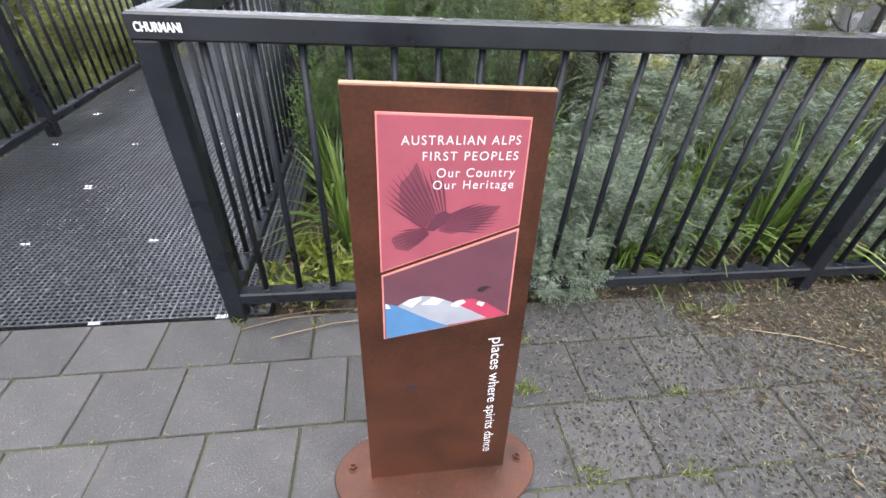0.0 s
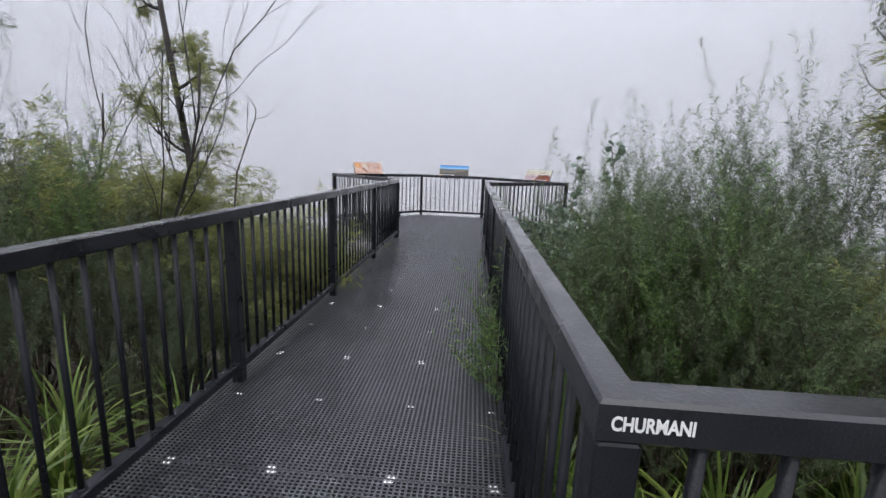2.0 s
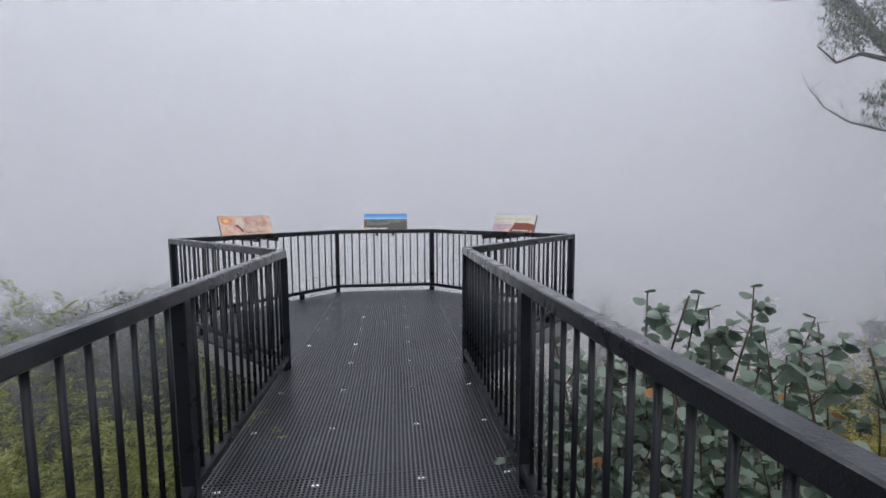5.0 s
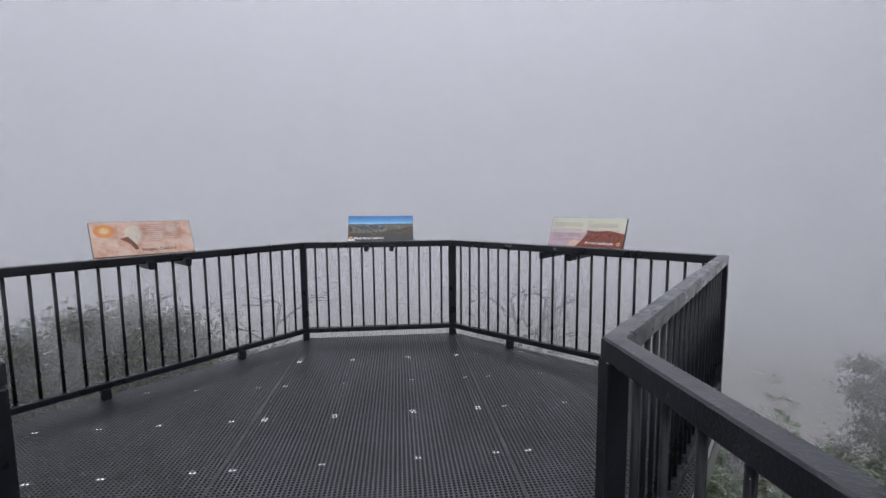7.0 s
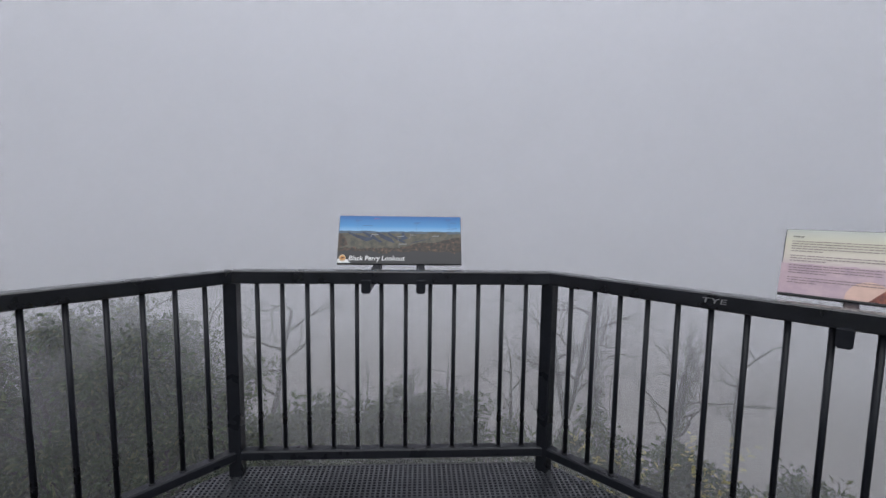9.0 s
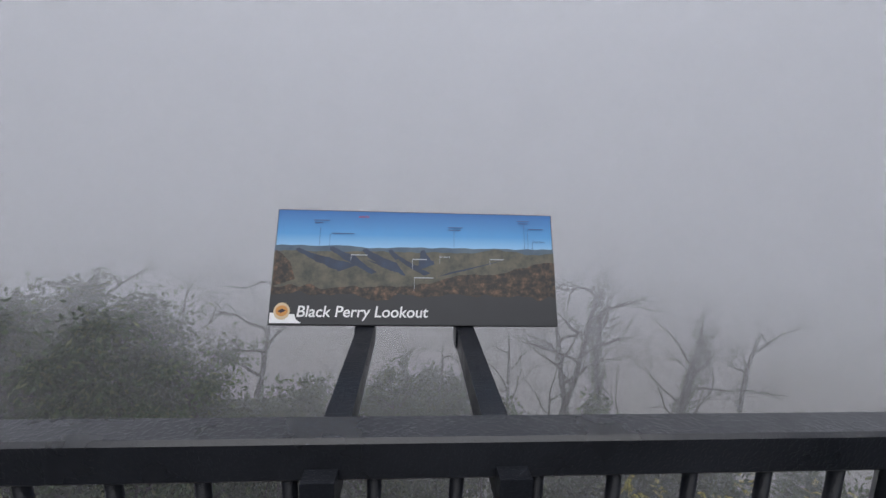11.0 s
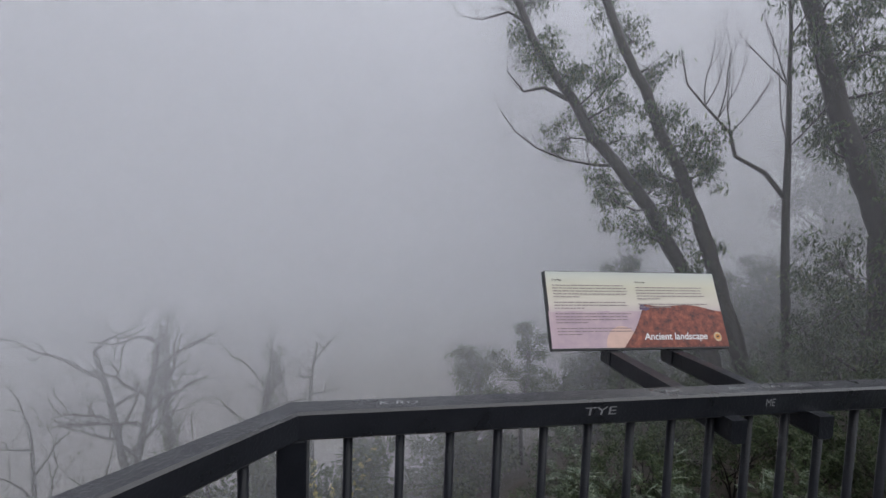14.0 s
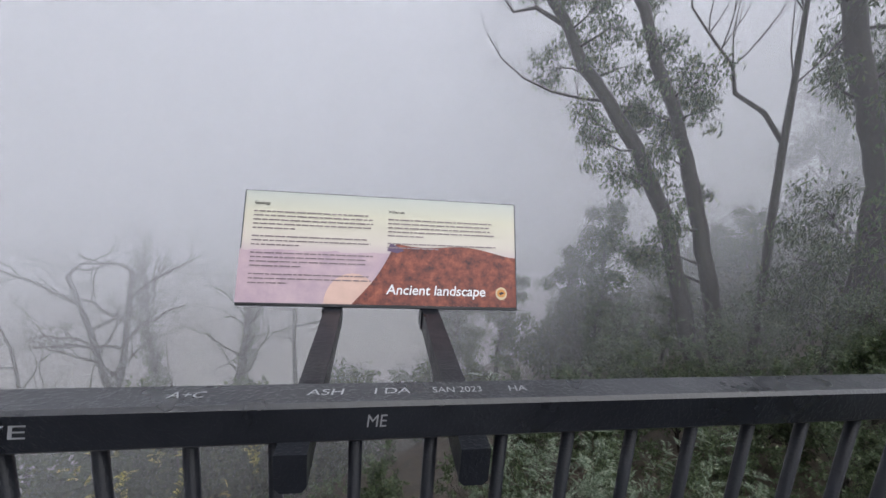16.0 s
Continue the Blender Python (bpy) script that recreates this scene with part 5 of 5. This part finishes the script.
g1 = clump_gum(81, "leaning dark-trunked gum with leaf clumps and bare limbs", GUM_A, 0.21,
               ((13.21, 5.64, 0.62), (13.69, 5.01, 0.6), (12.65, 4.98, 0.5), (14.55, 4.36, 0.55), (12.58, 4.18, 0.65), (13.17, 2.87, 0.4), (12.58, 2.21, 0.5), (12.0, 1.4, 0.55), (12.16, 3.22, 0.5), (11.32, 1.44, 0.5), (11.61, 2.74, 0.5), (14.87, 6.5, 0.7), (14.14, 6.3, 0.6), (15.42, 7.41, 0.7), (15.51, 8.61, 0.8), (16.21, 9.31, 0.7)), A_LIMBS)
del g1["spare"]
g2 = clump_gum(82, "straight leaning gum with sparse hanging foliage", [(14.0, 8.18, -6.05), (14.0, 9.2, -2.43), (14.0, 9.5, -1.26), (14.2, 9.94, 0.04), (14.0, 10.42, 1.49), (14.0, 10.88, 2.77), (14.0, 11.58, 4.18), (14.0, 12.1, 5.44), (14.0, 12.71, 6.69), (14.1, 13.61, 8.99)], 0.20,
               ((12.1, 6.2, 0.5), (11.47, 4.65, 0.5), (10.56, 3.56, 0.6), (10.93, 4.02, 0.5), (11.64, 3.06, 0.5), (11.11, 2.6, 0.4), (10.35, 3.02, 0.4), (11.04, 1.95, 0.35), (10.8, -0.38, 0.6), (11.1, -0.94, 0.6), (10.14, 1.02, 0.35), (10.55, 0.33, 0.4), (12.81, 7.38, 0.6), (13.21, 8.63, 0.65)))
del g2["spare"]
g3 = clump_gum(83, "thick dark gum trunk with leafy clumps", [(14.0, 6.27, -5.07), (14.0, 6.62, -1.04), (14.22, 6.73, 0.35), (14.0, 6.85, 1.56), (14.0, 7.27, 2.72), (14.0, 7.64, 3.88), (14.0, 7.98, 5.01), (14.0, 8.37, 6.43), (14.0, 9.2, 9.14)], 0.28,
               ((8.47, 5.6, 0.4), (7.4, 5.56, 0.8), (6.79, 4.85, 0.75), (7.06, 4.02, 0.8), (8.07, 3.59, 0.4), (6.54, 4.02, 0.65), (7.09, 3.31, 0.65), (8.04, 4.46, 0.4), (6.61, 2.74, 0.5), (7.61, 6.11, 0.7), (7.61, 7.33, 0.9), (8.61, 7.54, 0.7)))
del g3["spare"]
rusty = clump_gum(84, "bushy young gum with rusty tips at a trunk's foot", [(13.3, 7.17, -4.56), (13.3, 7.16, -1.57), (13.52, 7.03, 0.53)], 0.06,
                  ((7.58, 0.89, 0.75), (7.72, -0.22, 0.7), (7.08, 0.32, 0.7), (6.39, 1.14, 0.7), (6.0, 0.27, 0.7), (7.9, -1.05, 0.7), (6.8, -0.75, 0.7), (7.46, -1.76, 0.8), (6.35, -1.57, 0.8)))
del rusty["spare"]
rng, wood, lost = np.random.default_rng(85), Build(), []
wood.tube([(14.0, 8.27, -5.05), (14.0, 8.42, -1.11), (14.21, 8.54, 0.49), (14.0, 8.65, 2.21), (14.0, 8.7, 3.57), (14.0, 8.78, 5.04), (14.0, 8.84, 6.45), (14.0, 9.01, 8.34)], [0.105, 0.10, 0.095, 0.085, 0.07, 0.055, 0.04, 0.018], 8)
wood.tube([(14.0, 8.66, 2.29), (14.0, 9.13, 2.97), (14.0, 9.78, 3.41), (14.0, 9.93, 4.02), (14.0, 10.54, 4.79), (14.0, 10.99, 5.4), (14.0, 11.19, 6.3)], [0.06, 0.055, 0.05, 0.04, 0.03, 0.024, 0.012], 6)
for p in ((14.0, 9.93, 4.02), (14.0, 10.54, 4.79), (14.0, 8.7, 3.57), (14.0, 8.78, 5.04), (14.0, 8.85, 6.24), (14.0, 10.23, 4.41)):
    for _ in range(2):
        grow(wood, lost, rng, p, (rng.normal(0, 0.3), rng.normal(0, 0.7), 1), 1.9, 0.02, 2, 3, 0.36, 0.14, 0.14, 5)
thin = plant("bare_tree", "thin leafless forked tree in the mist", "tree", "bare trees", wood, BARK, None, None)
del thin["spare"]

# the slope below, in the mist, and unseen trees behind the landing
misty = dense_tree(91, "rounded leafy tree dim in the mist below the platform", 9, 4.6, GUM)
put_tops(misty, 9, ((-9.4, 21.9, -1.4, 0), (-8.4, 22.6, -1.6, 80), (-10.6, 21.0, -1.4, 240), (-6.6, 23.0, -3.4, 170), (-12.6, 19.6, -1.5, 30), (-7.6, 21.6, -4.2, 120), (-5.0, 23.8, -6.2, 300),
                    (-0.6, 25.4, -5.7, 10), (-1.8, 24.6, -7.2, 200), (17.0, 18.6, -3.6, 75), (15.4, 5.4, 0.9, 135), (15.2, 4.0, 1.6, 195), (12.9, 3.4, 2.4, 15), (13.4, 0.2, 2.6, 60), (14.6, 1.9, 2.4, 110), (13.0, -2.0, 3.0, 320), (19.6, 8.6, 0.8, 345)))
slim = dense_tree(98, "narrow leafy tree, grey in the mist", 8, 2.5, GUM, 20, 330)
put_tops(slim, 8, ((17.8, 12.9, 0.7, 0), (18.3, 14.2, -0.9, 90), (17.0, 16.4, -2.4, 200), (15.6, 12.4, -2.6, 40), (16.2, 10.4, -1.4, 130), (10.9, 7.0, -0.7, 60)))
tall = dense_tree(92, "tall leafy tree, dim in mist; those behind the landing added unseen", 16, 7.5, GUM, 40, 520, 0.3)
put_tops(tall, 16, ((19.4, 3.0, 5.5, 225), (19.2, 0.4, 9.0, 255), (19.4, -2.4, 12.5, 50), (25.2, 1.0, 15, 120), (25.2, 6.0, 8.5, 300),
                    # Added, unseen trees behind the landing: block sky light and reflections on the rails.
                    (-13, -14, 10, 0), (-6, -16, 12, 70), (1, -15, 11, 150), (8, -16, 12, 200), (14, -13, 10, 290), (-18, -7, 10, 20)))
ghost = dead_gum(93, "leafless gnarled tree, grey in the mist below the lookout", 18, 7, 0.26)
put_tops(ghost, 18, ((-7.6, 28.2, -1.0, 0), (-12.2, 25.4, -1.0, 70), (8.3, 28.4, -0.9, 160), (2.4, 29.0, -5.6, 100), (-11.0, 26.9, -1.1, 230), (6.3, 28.4, -0.7, 300), (14.0, 26.0, -3.0, 20)))
forked = dead_gum(94, "bare forked tree with curved branches in the mist", 18, 8, 0.20, 0.0, 6)
put_tops(forked, 18, ((-8.6, 27.9, -1.4, 40), (7.0, 28.2, -5.4, 0), (4.6, 29.2, -3.4, 210), (-3.2, 29.4, -5.6, 130), (-13.6, 24.6, -1.6, 320), (11.2, 26.9, -2.2, 80)))
furry = dead_gum(99, "burnt tree with grey leaf regrowth along its trunk", 18, 6, 0.24, 0.55, 3)
put_tops(furry, 18, ((9.6, 27.4, -0.9, 0), (-8.0, 22.9, -0.9, 100), (10.4, 26.8, -2.3, 220), (1.2, 29.2, -5.4, 50)))
sprig = bare_tree(100, "small leafless tree with upswept twigs", 6, 0.07, 4, 2, 0.02, "bare trees", 0.34, 0.2)
put_tops(sprig, 6, ((7.5, 23.2, -3.8, 0), (3.4, 24.6, -6.4, 90), (-4.2, 23.0, -5.4, 200)))
low = leafy_tree(95, "low grey-green shrub on the slope below the platform", 1.9, NEEDLE_DARK, 26, 0.075, "slope shrubs")
put_tops(low, 1.9, ((5.4, 10.6, -2.0, 260), (6.6, 9.8, -1.8, 330), (6.8, 11.6, -2.2, 40), (7.8, 8.8, -1.4, 210), (8.6, 10.6, -1.6, 20), (8.2, 7.4, -0.7, 70), (9.2, 6.4, 0.2, 160), (7.6, 4.6, 0.5, 240), (8.2, 3.2, 1.3, 55), (9.8, 8.4, -0.9, 95), (10.6, 10.8, -1.4, 185), (10.6, 6.4, 0.3, 275), (9.4, 12.2, -2.4, 5), (6.6, 14.2, -3.6, 190)))
pale = wattle_bush(97, "pale silver-leaved shrub on the slope below the railing", 1.5, SILVER, 6, 0.10, 4, 0.4)
put_tops(pale, 1.5, ((4.7, 10.4, -1.1, 100), (5.5, 9.9, -0.9, 200)))

thick = leafy_tree(96, "dark green shrub in the mist beside the platform", 2.2, NEEDLE_DARK, 30, 0.06, "slope shrubs")
put_tops(thick, 2.2, ((5.0, 8.8, -1.5, 0), (5.8, 7.9, -1.1, 80), (6.7, 7.2, -0.8, 170), (7.4, 6.5, -0.3, 240), (4.2, 9.6, -1.9, 310), (4.4, 8.2, -1.7, 20), (8.0, 5.5, 0.2, 100), (9.6, 4.4, 0.6, 190), (11.0, 4.6, 0.7, 280), (11.6, 6.6, 0.0, 50), (12.2, 8.6, -0.7, 140), (3.6, 7.4, -1.3, 220), (12.6, 11.0, -1.6, 330), (6.4, 9.0, -1.5, 70), (9.0, 7.4, -0.6, 155), (10.4, 9.4, -1.1, 260), (8.4, 2.4, 1.0, 10), (10.0, 1.0, 1.4, 90)))

# woods further down
rng, woods = np.random.default_rng(99), Build()
spots = []
for k in range(290):
    a = radians(rng.uniform(-76, 100))
    d = rng.uniform(19.9, 21.0) if k % 3 else rng.uniform(24.5, 27.5)
    drop = 13 if a < -0.55 else 24 + 3 * min(1, max(0, (a - 0.1) / 0.35)) if a < 1.1 else 14 if a < 1.3 else 4
    x, y = 0.13 + d * math.sin(a), 5.2 + d * math.cos(a)
    reach = math.hypot(x - 0.2, y - 10)
    spots.append((x, y, 1.4 - reach * math.tan(radians(drop + rng.uniform(-1, 8)))))
for x, y, top in spots:
    g = ground_z(x, y)
    top = min(g + 10, top)
    if top < g + 1.2:
        continue
    r, n = rng.uniform(0.9, 1.5), 1250
    u = rng.normal(size=(n, 3))
    u /= np.linalg.norm(u, axis=1)[:, None]
    deep = min(6.5, top - g - 0.3)
    lump = np.column_stack([rng.normal(0, 0.6, 14), rng.normal(0, 0.6, 14), -deep * rng.uniform(0.12, 1, 14) ** 1.2])
    lump[:, :2] *= r * np.clip(0.25 - lump[:, 2:] / 2.2, 0.25, 1.0)
    P = np.array((x, y, top)) + u * rng.uniform(0.1, 0.62, (n, 1)) + lump[rng.integers(0, 14, n)]
    leaves(woods, P, u + rng.normal(0, 0.5, (n, 3)) - (0, 0, 0.4), 0.25, 0.13, rng)
    woods.tube([(x, y, g - 0.2), (x + rng.normal(0, 0.2), y, (g + top) / 2), (x, y, top - r * 0.5)], [0.10, 0.07, 0.03], 5)
tagged(new("far_woods", woods.mesh("far_woods", GUM)), "dark misty woods covering the slope below", "woods", kind="stuff")

# ---- litter ----
b = Build()
nx, ny = 90, 56
for j in range(ny):
    for i in range(nx):
        x, y = 1.75 + 3.2 * i / (nx - 1), -1.9 + 1.93 * j / (ny - 1)
        cover = (x - 3.25) * 0.012 + 0.5 * max(0, y + 0.22) * 0.03 * (x > 2.0)
        z = cover + 0.010 * noise.noise((x * 3.1, y * 3.1, 0)) + 0.006 * noise.noise((x * 14, y * 14, 3)) + 0.004 * noise.noise((x * 40, y * 40, 7))
        b.v.append((x, y, max(-0.012, min(0.02, z - 0.002))))
for j in range(ny - 1):
    for i in range(nx - 1):
        k = j * nx + i
        b.f.append((k, k + 1, k + nx + 1, k + nx))
tagged(new("mulch", b.mesh("mulch", SOIL, True)), "dark damp mulch washed over the paving", "mulch", kind="stuff")

rng = np.random.default_rng(7)
b = Build()
P, D = [], []
for _ in range(13000):
    u = rng.random()
    x = 1.85 + 2.0 * u ** 0.75 if rng.random() < 0.9 else rng.uniform(-0.8, 2.2)
    y = rng.uniform(-1.7, 0.02)
    P.append((x, y, 0.005 + (x > 2.3) * 0.008 + rng.uniform(0, 0.007)))
    a = rng.uniform(0, 2 * math.pi)
    D.append((math.cos(a), math.sin(a), rng.normal(0, 0.06)))
leaves(b, P, D, 0.026, 0.0021, rng, 1.6)
tagged(new("fallen_needles", b.mesh("fallen_needles", NEEDLES)), "pale fallen wattle needles scattered over the paving", "leaf litter", kind="stuff")
b = Build()
P, D = [], []
for _ in range(5200):
    if rng.random() < 0.9:
        x, y = rng.uniform(0.97, 4.2), rng.uniform(0.02, 1.3)
    else:
        x, y = rng.uniform(2.7, 4.4), rng.uniform(-0.9, 0.05)
    P.append((x, y, (ground_z(x, y) + 0.02 if y > 0.1 else 0.004) + rng.uniform(0, 0.02)))
    a = rng.uniform(0, 2 * math.pi)
    D.append((math.cos(a), math.sin(a), rng.normal(0, 0.2)))
leaves(b, P, D, 0.042, 0.010, rng, 0.6)
P, D = [], []
for _ in range(4500):
    x, y = 2.75 + 1.7 * rng.random() ** 0.6, rng.uniform(-1.2, 0.05)
    P.append((x, y, rng.uniform(0.004, 0.018)))
    a = rng.uniform(0, 2 * math.pi)
    D.append((math.cos(a), math.sin(a), rng.normal(0, 0.1)))
leaves(b, P, D, 0.026, 0.009, rng, 0.5)
for _ in range(500):
    x, y = rng.uniform(-3, -0.8), rng.uniform(0.05, 2.5)
    leaves(b, [(x, y, ground_z(x, y) + 0.03)], [(rng.normal(), rng.normal(), 0.1)], 0.06, 0.016, rng)
P, D = [], []
for _ in range(22000):
    x, y = 1.95 + 2.1 * rng.random() ** 0.8, rng.uniform(-1.7, 0.03)
    P.append((x, y, rng.uniform(0.001, 0.006)))
    a = rng.uniform(0, 2 * math.pi)
    D.append((math.cos(a), math.sin(a), rng.normal(0, 0.05)))
crumbs = Build()
leaves(crumbs, P, D, 0.013, 0.007, rng, 0.2)
tagged(new("leaf_mould", crumbs.mesh("leaf_mould", MOULD)), "dark wet crumbs of rotted leaves spread over the paving", "leaf litter", kind="stuff")
tagged(new("leaf_litter", b.mesh("leaf_litter", LITTER)), "brown dead leaves and bark under the shrubs", "leaf litter", kind="stuff")
b = Build()
for x0, y0, x1, y1 in ((0.98, 0.0, 1.42, 0.03), (0.93, -0.05, 1.25, 0.01), (1.05, -0.1, 1.5, -0.02), (2.3, 0.0, 2.7, -0.04), (2.9, -0.2, 3.3, -0.35)):
    b.tube([(x0, y0, 0.008), ((x0 + x1) / 2, (y0 + y1) / 2 + 0.012, 0.014), (x1, y1, 0.008)], [0.003, 0.0028, 0.002], 4)
tagged(new("twigs", b.mesh("twigs", LITTER)), "dry fallen twigs on the paving", "twigs", kind="stuff")
# grass and moss in the joints
b = Build()
for x, y, n in ((1.93, -0.40, 60), (0.93, -0.02, 16), (1.20, -0.04, 12), (2.05, -0.70, 40), (2.35, -0.72, 24), (2.75, -0.08, 40), (2.9, -0.1, 30), (1.95, -0.20, 20), (2.45, -0.45, 22)):
    P = [(x + rng.normal(0, 0.025), y + rng.normal(0, 0.012), 0.0) for _ in range(n)]
    D = [(rng.normal(0, 0.8), rng.normal(0, 0.8), 1.0) for _ in range(n)]
    leaves(b, P, D, 0.05, 0.004, rng, 0.5)
for row in range(7):
    yy = -0.2 - PY * row
    for _ in range(260):
        x = rng.uniform(-1.2, 3.2)
        if rng.random() < (0.25 if x < 1.9 else 0.8):
            leaves(b, [(x, yy + rng.normal(0, 0.004), -0.006)], [(rng.normal(), rng.normal(), 1.2)], 0.012, 0.006, rng)
tagged(new("joint_grass", b.mesh("joint_grass", WEED)), "small grass tufts and moss in paving joints", "grass", kind="stuff")


# ---- mist ----
def mist_material(name, amount, low, high):
    """Droplets in the air: mostly clear, the rest scattering light both ways; thins out upwards, and low down to
    imitate fog dimming in less light.
    """
    m = bpy.data.materials.new(name)
    m.use_nodes = True
    nt = m.node_tree
    nt.nodes.clear()
    out = nt.nodes.new("ShaderNodeOutputMaterial")
    clear, front, back = (nt.nodes.new("ShaderNodeBsdf" + k) for k in ("Transparent", "Diffuse", "Translucent"))
    for s in (front, back):
        s.inputs["Color"].default_value = (0.93, 0.94, 0.97, 1)
    both, mx = nt.nodes.new("ShaderNodeMixShader"), nt.nodes.new("ShaderNodeMixShader")
    both.inputs[0].default_value = 0.5
    v = coords(nt)
    sep = nt.nodes.new("ShaderNodeSeparateXYZ")
    nt.links.new(v, sep.inputs[0])
    fade = nt.nodes.new("ShaderNodeMapRange")
    fade.interpolation_type = "SMOOTHSTEP"
    fade.inputs["From Min"].default_value, fade.inputs["From Max"].default_value = low, high
    fade.inputs["To Min"].default_value, fade.inputs["To Max"].default_value = amount, 0.0
    nt.links.new(sep.outputs["Z"], fade.inputs["Value"])
    # Low mist also cleared: the dark slope imitates fog dimming where less skylight reaches.
    thin = nt.nodes.new("ShaderNodeMapRange")
    thin.interpolation_type = "SMOOTHSTEP"
    thin.inputs["From Min"].default_value, thin.inputs["From Max"].default_value = (-6.5, -0.5) if amount < 0.5 else (-10, -2)
    thin.inputs["To Min"].default_value = 0.36 if amount < 0.5 else 0.3
    nt.links.new(sep.outputs["Z"], thin.inputs["Value"])
    less = nt.nodes.new("ShaderNodeMath")
    less.operation = "MULTIPLY"
    nt.links.new(fade.outputs[0], less.inputs[0])
    nt.links.new(thin.outputs[0], less.inputs[1])
    nt.links.new(front.outputs[0], both.inputs[1])
    nt.links.new(back.outputs[0], both.inputs[2])
    nt.links.new(less.outputs[0], mx.inputs[0])
    nt.links.new(clear.outputs[0], mx.inputs[1])
    nt.links.new(both.outputs[0], mx.inputs[2])
    nt.links.new(mx.outputs[0], out.inputs[0])
    return m


for r, amount, low, high in ((11.2, 0.14, 6, 18), (18.1, 0.22, 8, 28), (18.45, 0.22, 8, 28), (18.8, 0.22, 8, 28), (22.6, 0.235, 9, 34), (23.1, 0.235, 9, 34), (23.6, 0.235, 9, 34), (32, 1.0, 6, 38)):
    b = Build()
    n = 72
    for i in range(n + 1):
        a = radians(-118 + 236 * i / n)
        x, y = 0.13 + r * math.sin(a), 5.2 + r * math.cos(a)
        b.v += [(x, y, -30), (x, y, high + 1)]
        if i:
            k = 2 * i
            b.f.append((k - 2, k, k + 1, k - 1))
    tagged(new("mist_bank", b.mesh("mist_bank", mist_material("mist", amount, low, high), True)), "thin bank of pale mist over the slope", "mist", kind="stuff")
